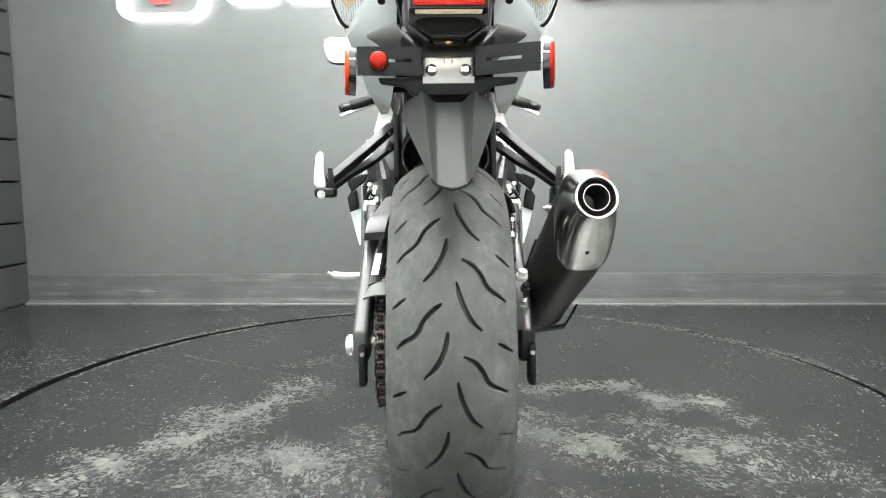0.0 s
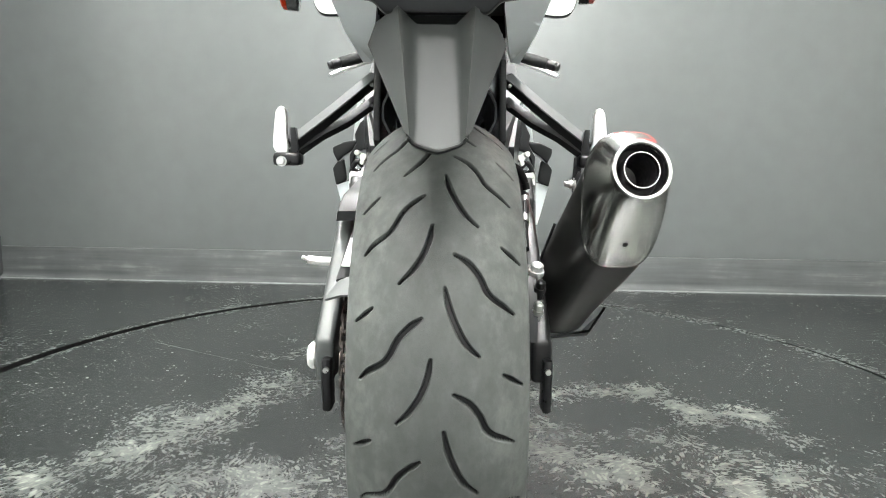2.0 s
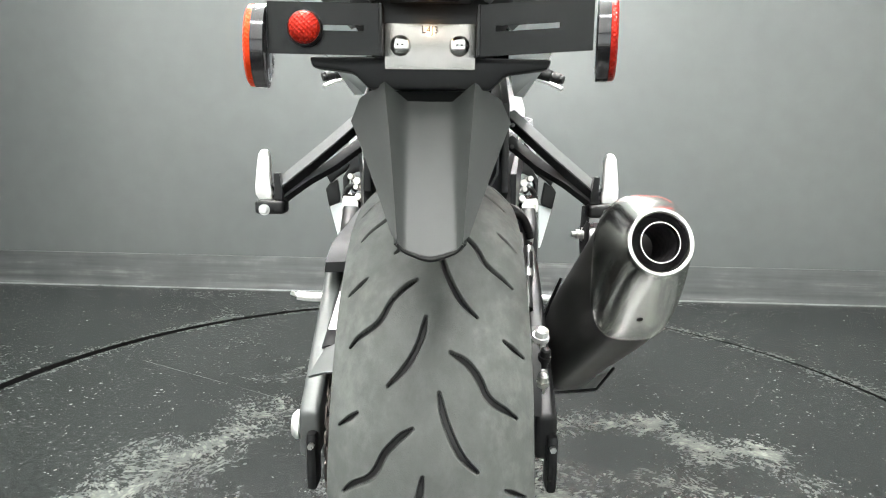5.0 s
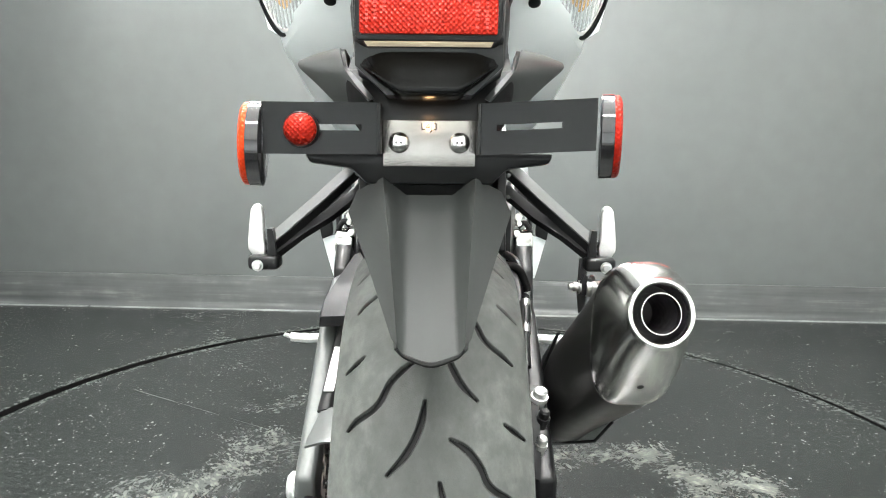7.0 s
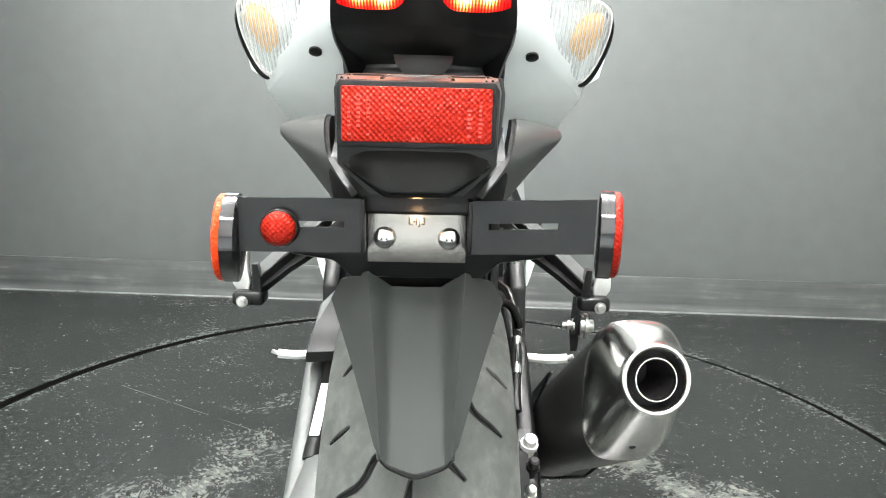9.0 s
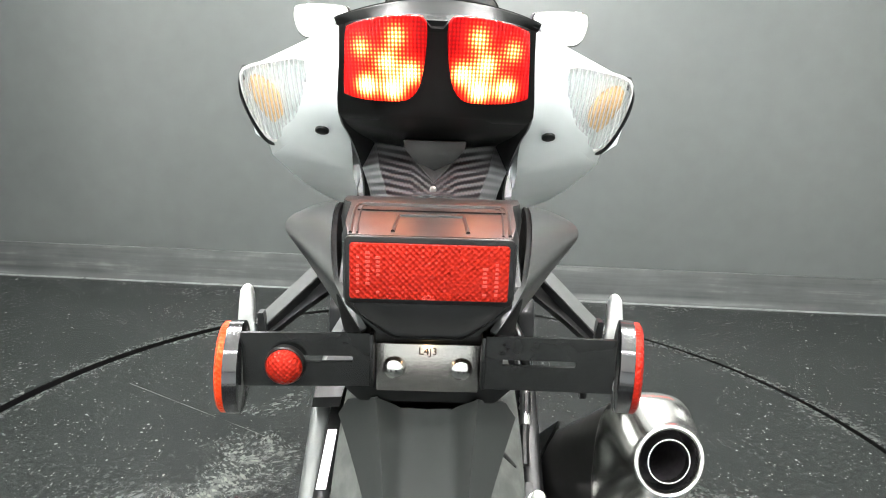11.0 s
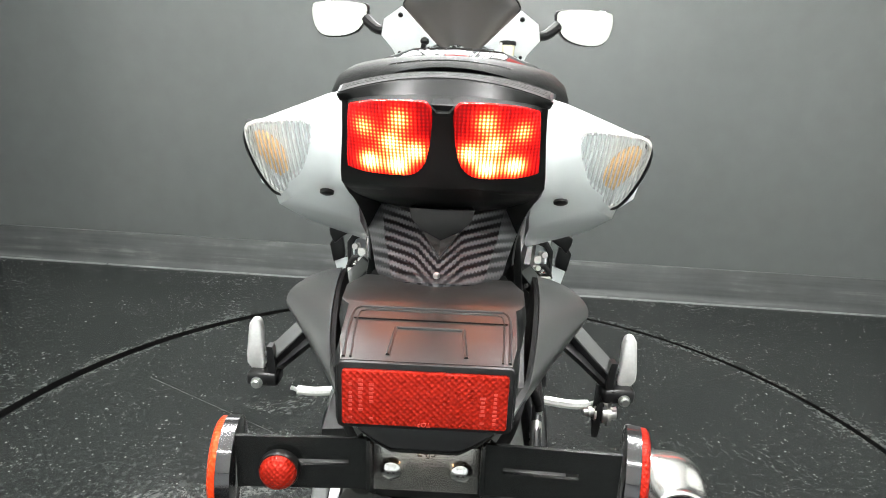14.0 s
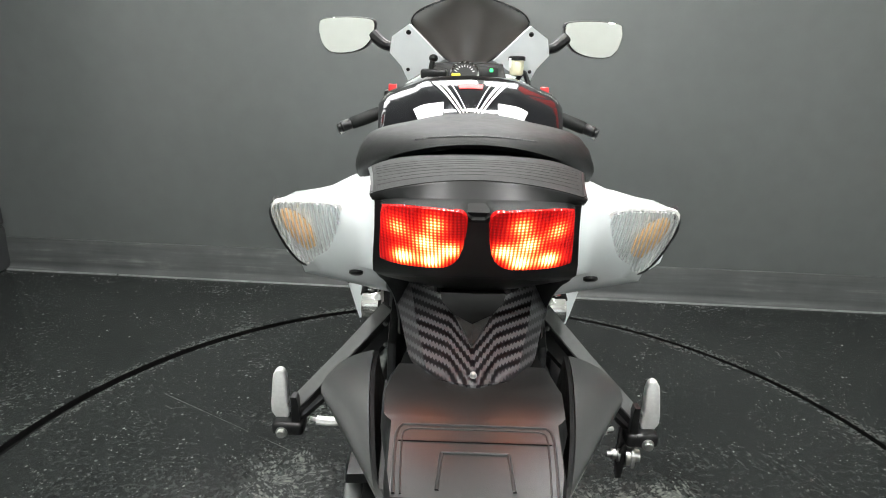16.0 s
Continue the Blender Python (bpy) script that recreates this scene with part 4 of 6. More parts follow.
body = flow(band, rim_ring, lambda a: 0.075 * MA + 0.012 * BACK, lambda b: 0.050 * ON - 0.022 * (b - OUT).normalized(), 14)
lip = [circle(OUT + (0.0010 + 0.0022 * math.sin(a)) * ON, 0.0318 + 0.0026 * math.cos(a), ON) for a in [radians(15 + 25 * k) for k in range(7)]]
cap = part("end_cap", loft(bmesh.new(), [oval(SEAM - 0.004 * BACK, 0.0452, 0.0765, N, BACK, 3.1), oval(SEAM - 0.002 * BACK, 0.0464, 0.0780, N, BACK, 3.1)] + body + lip + [circle(OUT - 0.003 * ON, 0.0290, ON), circle(OUT - 0.03 * ON, 0.0285, ON)], caps=False), CHROME, muffler, "polished stainless end cap", sharp=50)
bm = bmesh.new()
loft(bm, [circle(OUT - 0.10 * ON, 0.0196, ON), circle(OUT + 0.001 * ON, 0.0196, ON), circle(OUT + 0.001 * ON, 0.0207, ON), circle(OUT - 0.10 * ON, 0.0207, ON)], caps=False)
part("tail_pipe", bm, CHROME, muffler, "stainless outlet pipe")
bm = bmesh.new()
loft(bm, [circle(OUT - 0.005 * ON, 0.0288, ON), circle(OUT - 0.024 * ON, 0.0283, ON), circle(OUT - 0.024 * ON, 0.0209, ON)], caps=False)
loft(bm, [circle(OUT - 0.09 * ON, 0.0195, ON), circle(OUT - 0.006 * ON, 0.0194, ON)], caps=False)
bm.faces.new([bm.verts.new(q) for q in circle(OUT - 0.09 * ON, 0.0197, ON)])
part("outlet_lining", bm, SOOT, muffler, "sooty black outlet")
bpy.context.view_layer.update()
_, spot_at, out, _ = cap.ray_cast(Vector((0.2185, -0.30, 0.4800)), Vector((0, 1, 0)))
bm = bmesh.new()
lathe(bm, spot_at - 0.004 * out, out, [(0, 0.0034), (0.0044, 0.0034), (0.0044, 0.0005)], 16)
part("drain_hole", bm, SOOT, muffler)
part("heat_shield", shell([[(0.168, 0.06, 0.485), (0.163, 0.13, 0.43), (0.166, 0.20, 0.38)], [(0.150, 0.07, 0.430), (0.150, 0.13, 0.38), (0.155, 0.19, 0.33)], [(0.152, 0.11, 0.345), (0.155, 0.13, 0.325), (0.160, 0.18, 0.295)], [(0.170, 0.115, 0.306), (0.172, 0.14, 0.296), (0.175, 0.18, 0.285)], [(0.228, 0.095, 0.320), (0.230, 0.12, 0.308), (0.230, 0.17, 0.295)], [(0.240, 0.055, 0.366), (0.242, 0.09, 0.345), (0.245, 0.15, 0.32)]], -0.004), PLASTIC, muffler, "black guard under the muffler", sharp=50)
# hanger strap from the foot-peg bracket
hang = part("muffler_hanger", slab([(-0.004, 0.0), (0.004, 0.0), (0.007, 0.03), (0.005, 0.075), (-0.005, 0.075), (-0.007, 0.03)], (0.200, 0.09, 0.505), (1, 0.1, 0), (0, 0, 1), 0.004, 0.001), BLACK_METAL, bike, "black steel muffler hanger")
bm = bmesh.new()
lathe(bm, (0.1975, 0.088, 0.541), (-1, -0.05, 0), [(0, 0.010), (0.003, 0.010), (0.003, 0.0065), (0.009, 0.0065), (0.009, 0.004), (0.015, 0.004)], 12)
part("hanger_bolt", bm, ZINC, hang)
part("hanger_tab", slab([(0.1965, 0.531), (0.2050, 0.531), (0.2065, 0.556), (0.2010, 0.560), (0.1955, 0.548)], (0, 0.080, 0), (1, 0, 0), (0, 0, 1), -0.003, 0.0008), BLACK_METAL, hang)
part("hanger_spacer", cyl(bmesh.new(), (0.197, 0.088, 0.541), (0.206, 0.087, 0.541), 0.0075, seg=16), BLACK_METAL, hang)
bm = bmesh.new()
lathe(bm, (0.205, 0.086, 0.541), (1, -0.05, 0), [(0, 0.013), (0.006, 0.013), (0.006, 0.016), (0.010, 0.016), (0.010, 0.008), (0.018, 0.008)], 16)
part("bush", bm, ZINC, hang)

# pillion foot-peg brackets with folded pegs
for s in (-1, 1):
    def strut(pts, wide, tall, lift=0.0):
        bm = bmesh.new()
        line = [Vector((s * q[0], q[1], q[2])) for q in pts]
        d = (line[-1] - line[0]).normalized()
        up = (Vector((0, 0, 1)) - d.z * d).normalized()
        side = d.cross(up)
        rear = side if side.y < 0 else -side
        up = math.cos(radians(24)) * up + math.sin(radians(24)) * rear     # the broad face looks up and back
        side = d.cross(up)
        rings = [[q + du * w * side + (dv * h + lift) * up for du, dv in ((-1, -1), (1, -1), (1, 1), (-1, 1))] for q, w, h in zip(line, wide, tall)]
        return bevel(loft(bm, rings), 0.0012 if lift == 0 else 0.0004, 2)
    br = part("peg_bracket", strut([(0.100, 0.165, 0.700), (0.152, 0.126, 0.650), (0.214, 0.082, 0.594)], (0.0105, 0.010, 0.0095), (0.0065, 0.0062, 0.0066)), STRUT, bike, "black cast pillion peg bracket")
    part("lower_strut", strut([(0.100, 0.165, 0.665), (0.143, 0.130, 0.629), (0.177, 0.102, 0.608), (0.214, 0.082, 0.580)], (0.009, 0.0085, 0.008, 0.008), (0.005, 0.0045, 0.0045, 0.005)), STRUT, br)
    # thin sheet on the strut's top, its overhead light put into the colour
    part("strut_face", strut([(0.102, 0.1634, 0.698), (0.152, 0.126, 0.650), (0.212, 0.0834, 0.596)], (0.0092, 0.0088, 0.0083), (0.0006, 0.0006, 0.0006), 0.0072), STRUT_FACE, br, "paler top sheet with the overhead light painted in")
    part("clevis", box((s * 0.219, 0.080, 0.574), (0.040, 0.03, 0.019), 0.0055, seg=3), BLACK_METAL, br)
    bolt("pivot_bolt", (s * 0.2255, 0.066, 0.571), (0, -1, 0), 0.0055, 0.007, br, ZINC, 12)
    part("stop_lug", bevel(loft(bmesh.new(), [[(s * (0.203 + k + dx), 0.068 + dy, z) for dx, dy in ((-w, 0), (w, 0), (w * 0.8, 0.014), (-w * 0.8, 0.014))] for z, k, w in ((0.584, 0.0045, 0.0052), (0.596, 0.0045, 0.0046), (0.612, 0.0055, 0.0042), (0.6185, 0.0062, 0.0034))]), 0.0022, 3), PLASTIC, br)
    prof = [(-0.009, 0.0), (0.006, 0.0), (0.0125, 0.010), (0.0125, 0.022), (0.0090, 0.052), (0.0075, 0.062), (0.0035, 0.0685), (-0.002, 0.0695), (-0.0065, 0.066), (-0.0085, 0.056), (-0.0085, 0.030), (-0.0105, 0.012)]
    part("foot_peg", slab([(s * a, b) for a, b in prof], (s * 0.229, 0.080, 0.580), (1, 0, 0), (0, 0, 1), -0.012, 0.003, 3), PEG, br, "bright cast alloy peg, folded up")
    for yb, zb in ((0.150, 0.686), (0.150, 0.656)):
        bolt("bracket_bolt", (s * 0.1045, yb - 0.006, zb), (0, -1, 0), 0.0024, 0.003, br, STRUT_FACE, 12)

# inner mudguard, sub-frame rails, tank bottom and engine, dark masses seen past the tyre
inner = part("inner_fender", shell([[(0.075 * math.sin(a), y, zc + 0.055 * math.cos(a)) for a in [radians(-120 + 20 * k) for k in range(13)]] for y, zc in ((-0.02, 0.635), (0.08, 0.66), (0.2, 0.66), (0.32, 0.60))], 0.003), PLASTIC, bike, "black inner mudguard")
for s in (-1, 1):
    part("subframe_rail", bevel(loft(bmesh.new(), [[(s * (0.056 + dx), y, z + dz) for dx, dz in ((-0.010, -0.015), (0.008, -0.015), (0.008, 0.015), (-0.010, 0.015))] for y, z in ((-0.10, 0.815), (0.0, 0.76), (0.12, 0.70), (0.4, 0.66))]), 0.004), BLACK_METAL, bike, "black sub-frame rail")
    part("side_plate", slab([(0.02, 0.60), (0.04, 0.71), (0.12, 0.76), (0.30, 0.74), (0.30, 0.60), (0.12, 0.56)], (s * 0.080, 0, 0), (0, 1, 0), (0, 0, 1), s * 0.01, 0.002), PLASTIC, bike, "black side plate")
    part("rider_peg_plate", slab([(0.40, 0.40), (0.42, 0.50), (0.46, 0.54), (0.54, 0.50), (0.50, 0.38)], (s * 0.155, 0, 0), (0, 1, 0), (0, 0, 1), s * 0.03, 0.006), BLACK_METAL, bike, "black rider foot-peg plate")
    pg = part("rider_foot_peg", sweep(bmesh.new(), [(s * 0.185, 0.41, 0.372), (s * 0.23, 0.40, 0.372), (s * 0.262, 0.396, 0.376)], 0.0085, 8, steps=3), PEG, bike, "bright alloy rider foot peg")
    part("peg_feeler", cyl(bmesh.new(), (s * 0.258, 0.398, 0.374), (s * 0.272, 0.392, 0.382), 0.004, seg=8), PEG, pg)
part("engine", bevel(loft(bmesh.new(), [[(-w, y, z0), (w, y, z0), (w * 1.05, y, (z0 + z1) / 2), (w, y, z1), (-w, y, z1), (-w * 1.05, y, (z0 + z1) / 2)] for y, w, z0, z1 in ((0.46, 0.125, 0.28, 0.62), (0.58, 0.16, 0.22, 0.68), (0.85, 0.17, 0.20, 0.66), (1.0, 0.14, 0.24, 0.56))]), 0.015), BLACK_METAL, bike, "black engine and frame block")
for s in (-1, 1):
    part("frame_spar", bevel(loft(bmesh.new(), [[(s * (x + dx), y, z + dz) for dx, dz in ((-0.02, -0.05), (0.02, -0.05), (0.02, 0.05), (-0.02, 0.05))] for x, y, z in ((0.13, 0.50, 0.55), (0.16, 0.65, 0.68), (0.15, 0.85, 0.80), (0.06, 1.0, 0.84))]), 0.008), BLACK_METAL, bike, "black frame spar")
    # foot-control cluster by the rider's peg: black castings, polished barrel, bright bolts
    bm = bmesh.new()
    lathe(bm, (s * 0.168, 0.610, 0.520), (s, 0, 0), [(0, 0.020), (0.001, 0.029), (0.004, 0.031), (0.034, 0.031), (0.038, 0.029), (0.039, 0.022)], 32)
    pot = part("polished_cover", bm, STEEL, bike, "polished steel cover beside the rider's peg")
    for xx, yy, zz, r, l in ((0.186, 0.632, 0.581, 0.007, 0.024), (0.172, 0.625, 0.572, 0.009, 0.022), (0.171, 0.610, 0.560, 0.006, 0.026), (0.165, 0.600, 0.541, 0.008, 0.026), (0.160, 0.62, 0.580, 0.006, 0.02)):
        bm = bmesh.new()
        lathe(bm, (s * xx, yy, zz), (s * 0.25, -0.9, 0.2), [(0, r), (l * 0.4, r), (l * 0.4, r * 0.7), (l * 0.7, r * 0.7), (l * 0.7, r * 0.95), (l, r * 0.9)], 12)
        part("clamp", bm, ZINC, pot)
    part("control_lever", sweep(bmesh.new(), [(s * 0.178, 0.605, 0.556), (s * 0.189, 0.60, 0.566), (s * 0.199, 0.60, 0.555), (s * 0.204, 0.60, 0.540)], 0.006, 10), BLACK_METAL, pot)

    def plate(name, outline, y, deep, material, label):
        return part(name, slab([(s * a, b) for a, b in outline], (0, y, 0), (1, 0, 0), (0, 0, 1), -deep, 0.004, 3), material, bike, label)
    plate("peg_hanger", [(0.200, 0.617), (0.232, 0.612), (0.262, 0.598), (0.260, 0.584), (0.250, 0.563), (0.236, 0.577), (0.214, 0.592)], 0.695, 0.03, PLASTIC, "black rider peg hanger")
    plate("heel_plate", [(0.242, 0.571), (0.257, 0.568), (0.271, 0.548), (0.263, 0.506), (0.236, 0.517), (0.236, 0.532)], 0.745, 0.02, PLASTIC, "black heel plate")
    plate("rear_frame", [(0.080, 0.69), (0.150, 0.685), (0.190, 0.655), (0.203, 0.628), (0.200, 0.605), (0.216, 0.580), (0.214, 0.528), (0.209, 0.540), (0.206, 0.570), (0.197, 0.587), (0.182, 0.594), (0.164, 0.592), (0.150, 0.585), (0.080, 0.59)], 0.655, 0.05, BLACK_METAL, "black rear frame casting")
    plate("frame_edge", [(0.158, 0.586), (0.163, 0.588), (0.160, 0.555), (0.157, 0.555)], 0.628, 0.01, WHITE, "pale painted frame edge")
    part("lower_fairing", shell([[(s * lerp(0.2305, 0.238, f), lerp(0.752, 0.785, f), lerp(0.517, 0.410, f)), (s * lerp(0.2630, 0.2420, f), lerp(0.768, 0.785, f), lerp(0.508, 0.410, f))] for f in (0.0, 0.25, 0.5, 0.75, 1.0)], 0.004 * s), WHITE, bike, "white lower fairing edge")
    part("side_fairing", shell([[(s * x, y, z) for y, x, z in row] for row in (
        [(0.70, 0.185, 0.70), (0.9, 0.225, 0.72), (1.15, 0.22, 0.74), (1.4, 0.15, 0.72)],
        [(0.66, 0.20, 0.56), (0.9, 0.245, 0.56), (1.15, 0.235, 0.58), (1.4, 0.16, 0.60)],
        [(0.68, 0.195, 0.46), (0.9, 0.235, 0.44), (1.15, 0.22, 0.42), (1.4, 0.15, 0.5)],
        [(0.62, 0.16, 0.30), (0.85, 0.17, 0.24), (1.1, 0.15, 0.24), (1.3, 0.10, 0.34)])], 0.004 * s), WHITE, bike, "white side fairing")

hose = part("brake_hose", sweep(bmesh.new(), [(0.092, 0.11, 0.555), (0.0983, 0.10, 0.5621), (0.1076, 0.10, 0.5660), (0.1181, 0.10, 0.5590), (0.1256, 0.10, 0.5440), (0.1290, 0.10, 0.5320)], 0.0055, 12), SEAL, bike, "black rubber brake hose with a steel sleeve")
part("sleeve", sweep(bmesh.new(), [(0.1290, 0.10, 0.533), (0.1280, 0.10, 0.520), (0.1255, 0.10, 0.497)], 0.0045, 12), ZINC, hose)
part("union", lathe(bmesh.new(), (0.1255, 0.10, 0.497), (-0.05, 0, -1), [(0, 0.004), (0.001, 0.0062), (0.006, 0.0062), (0.008, 0.004), (0.013, 0.0055), (0.016, 0.0055), (0.017, 0.003)], 12), ZINC, hose)

# front wheel and fork
fw = part("front_wheel", lathe(bmesh.new(), (-0.04, 1.39, 0.30), (1, 0, 0), [(0, 0.215), (0.02, 0.19), (0.06, 0.19), (0.08, 0.215), (0.06, 0.182), (0.02, 0.182), (0, 0.215)], 48, caps=False), BLACK_METAL, bike, "black cast front wheel")
part("tyre", lathe(bmesh.new(), (0, 1.39, 0.30), (1, 0, 0), [(x, 0.30 - 0.085 * (1 - math.sqrt(1 - (x / 0.085) ** 2))) for x in [k / 10 * 0.058 for k in range(-10, 11)]] + [(0.056, 0.245), (0.045, 0.215), (-0.045, 0.215), (-0.056, 0.245)] + [(-0.058, 0.30 - 0.085 * (1 - math.sqrt(1 - (0.058 / 0.085) ** 2)))], 64, caps=False), RUBBER, fw)
for k in range(5):
    a = 2 * math.pi * k / 5
    part("spoke", cyl(bmesh.new(), (0, 1.39, 0.30), (0, 1.39 + 0.19 * math.cos(a), 0.30 + 0.19 * math.sin(a)), 0.016, seg=8), BLACK_METAL, fw)
for s in (-1, 1):
    part("fork_leg", cyl(bmesh.new(), (s * 0.10, 1.39, 0.30), (s * 0.10, 1.10, 0.90), 0.026, seg=20), BLACK_METAL, bike, "black front fork leg")
part("front_fender", shell([[(0.07 * math.sin(b), 1.39 + (0.31 + 0.02 * math.cos(b)) * math.cos(a), 0.30 + (0.31 + 0.02 * math.cos(b)) * math.sin(a)) for b in [radians(-80 + 20 * k) for k in range(9)]] for a in [radians(40 + 12 * k) for k in range(9)]], 0.003), WHITE, bike, "white front mudguard")

# tail: black centre cowl with the lamps
def tail_y(x, z):
    """How far back the lamp face stands."""
    u = x / 0.068
    f = min(max((z - 0.885) / 0.053, 0), 1.3)
    return lerp(-0.193, -0.243, f) + lerp(0.010, 0.036, f) * u * u


COWL = [(0.9441, 0.10, 0.098, 0.0, 0.0, 0.017), (0.9442, -0.06, 0.096, 0.03, 0.003, 0.017), (0.9490, -0.106, 0.0925, 0.035, 0.007, 0.011), (0.9530, -0.122, 0.0895, 0.035, 0.010, 0.008),
        (0.9555, -0.150, 0.0850, 0.030, 0.0115, 0.003), (0.9560, -0.180, 0.0785, 0.022, 0.0125, 0.0), (0.9553, -0.206, 0.0735, 0.014, 0.0128, 0.0), (0.9538, -0.2205, 0.0718, 0.011, 0.0128, 0.0),
        (0.9525, -0.2220, 0.0715, 0.012, 0.0125, 0.0), (0.9435, -0.2285, 0.0700, 0.022, 0.0075, 0.0), (0.9415, -0.2340, 0.0695, 0.0285, 0.0055, 0.0), (0.9385, -0.2420, 0.069, 0.0355, 0.002, 0.0),
        (0.9340, -0.2390, 0.0690, 0.034, 0.0, 0.0), (0.915, -0.2213, 0.0705, 0.0247, 0.0, 0.0), (0.886, -0.1940, 0.0740, 0.0105, 0.0, 0.0), (0.876, -0.187, 0.0745, 0.009, 0.0, 0.0), (0.870, -0.178, 0.071, 0.008, 0.0, 0.0), (0.866, -0.160, 0.065, 0.006, 0.0, 0.0)]


def cowl_point(row, u, lift=0.0):
    z, yc, hw, bow, d2, d4 = row
    return (hw * u, yc + bow * u * u - 0.4 * lift, z - d2 * u * u - d4 * u ** 4 + lift)


cowl = part("tail_cowl", shell([[cowl_point(r, k / 10) for k in range(-10, 11)] for r in COWL], -0.004), PLASTIC, bike, "black tail cowl round the lamps", sharp=45)
part("top_panel", shell([[cowl_point(r, 0.97 * k / 10, 0.0004) for k in range(-10, 11)] for r in COWL[1:8]], -0.002), GRAINED, cowl, "matt grained upper face of the cowl", sharp=45)
for k in range(7):
    yk = -0.158 - 0.0085 * k
    j = next(i for i in range(4, 7) if COWL[i + 1][1] <= yk)
    f = (yk - COWL[j][1]) / (COWL[j + 1][1] - COWL[j][1])
    row = [lerp(a, b, f) for a, b in zip(COWL[j], COWL[j + 1])]
    part("rib", sweep(bmesh.new(), [cowl_point(row, 0.93 * i / 8, 0.0001) for i in range(-8, 9)], 0.0005, 5, steps=1), GRAINED, cowl)


def brow_foot(x):
    return np.interp(abs(x), [0.006, 0.0075, 0.0095, 0.015, 0.04, 0.0595, 0.064], [0.9335, 0.9375, 0.9398, 0.9415, 0.9403, 0.9368, 0.9345])


brow = []
for k in range(-16, 17):
    x = 0.064 * k / 16
    u = x / 0.069
    top, foot = (x, -0.2300 + 0.0240 * u * u, 0.9440 - 0.0070 * u * u), (x, tail_y(x, brow_foot(x)) - 0.0030, float(brow_foot(x)))
    brow.append([tuple(lerp(a, b, c) for a, b in zip(top, foot)) for c in (0.0, 0.12, 0.6, 0.92, 1.0)])
part("brow", shell(brow, 0.003), GRAINED, cowl, "satin brow over the tail lamps", sharp=50)

for s in (-1, 1):
    # lamp outline: flat top, inner corner round, lower inner corner cut away
    out = [(0.0075, 0.9335), (0.0095, 0.9385), (0.015, 0.9405), (0.040, 0.9393), (0.0595, 0.9355), (0.0630, 0.9320), (0.0650, 0.918), (0.0672, 0.8940), (0.0650, 0.8895), (0.050, 0.8865), (0.028, 0.8862), (0.0195, 0.8885), (0.0140, 0.8945), (0.0108, 0.904), (0.0085, 0.918)]
    out = smooth_loop(out, 3)
    cx, cz = 0.038, 0.913
    bm = bmesh.new()
    rings = []
    for f, lift in ((1.03, 0.000), (1.03, -0.003), (1.0, -0.0055), (0.8, -0.0075), (0.55, -0.0085), (0.28, -0.009)):
        rings.append([(s * (cx + (a - cx) * f), tail_y(cx + (a - cx) * f, cz + (b - cz) * f) + lift, cz + (b - cz) * f) for a, b in out])
    loft(bm, rings)
    part("tail_lamp", bm, TAIL, bike, "lit red tail lamp with a fluted lens", sharp=50)

# black soffit that runs forward under the lamps
part("soffit", shell(smooth_grid([[(hw * k / 8, y + b * (k / 8) ** 2, z) for k in range(-8, 9)] for hw, y, b, z in ((0.0740, -0.1845, 0.009, 0.8745), (0.0735, -0.170, 0.020, 0.8620), (0.0720, -0.155, 0.034, 0.8530), (0.0700, -0.138, 0.040, 0.8470))], 3, 1), -0.003), PLASTIC, bike, "black soffit under the tail lamps", sharp=50)

# carbon-look under-tail: each half has a flank, a broad face and a face that falls to the middle ridge
UT = [((0.072, -0.085, 0.8340), (0.0510, -0.122, 0.8487), (0.0233, -0.153, 0.8477), (0.0, -0.156, 0.8430)),
      ((0.065, -0.112, 0.8280), (0.0475, -0.142, 0.8410), (0.0190, -0.158, 0.8420), (0.0, -0.162, 0.8360)),
      ((0.058, -0.140, 0.8220), (0.0435, -0.166, 0.8325), (0.0145, -0.165, 0.8360), (0.0, -0.170, 0.8305)),
      ((0.052, -0.165, 0.8155), (0.0380, -0.190, 0.8245), (0.0105, -0.193, 0.8290), (0.0, -0.198, 0.8265)),
      ((0.0468, -0.1853, 0.8094), (0.0330, -0.2134, 0.8173), (0.0060, -0.221, 0.8225), (0.0, -0.2256, 0.8226)),
      ((0.036, -0.215, 0.8130), (0.0260, -0.236, 0.8205), (0.0050, -0.2535, 0.8265), (0.0, -0.2545, 0.8267))]
lines = [smooth_path(col, 5) for col in zip(*UT)]
grid = []
for i in range(len(lines[0])):
    half = []
    for a, b in zip(lines, lines[1:]):
        half += [lerp(a[i], b[i], k / 4) for k in range(4)]
    left = [(-q.x, q.y, q.z) for q in half]
    grid.append(left + [tuple(lines[-1][i])] + [tuple(q) for q in reversed(half)])
ut = part("under_tail", shell(grid, -0.003), CARBON, bike, "black under-tail with a carbon weave", sharp=24)
for s in (-1, 1):
    edge_rows = [[(s * (xo - 0.013), y + 0.012, z), (s * (xo - 0.003), y + 0.001, z), (s * xo, y + 0.003, z), (s * (xo + 0.001), y + 0.03, z), (s * (xo - 0.002), y + 0.08, z)] for xo, y, z in ((0.0730, -0.172, 0.876), (0.0725, -0.156, 0.866), (0.0690, -0.140, 0.855), (0.0640, -0.122, 0.835), (0.0600, -0.118, 0.815), (0.0590, -0.120, 0.798))]
    part("frame", shell(smooth_grid(edge_rows, 4, 2), 0.003 * s), PLASTIC, ut, "plain black side frame", sharp=50)
bm = bmesh.new()
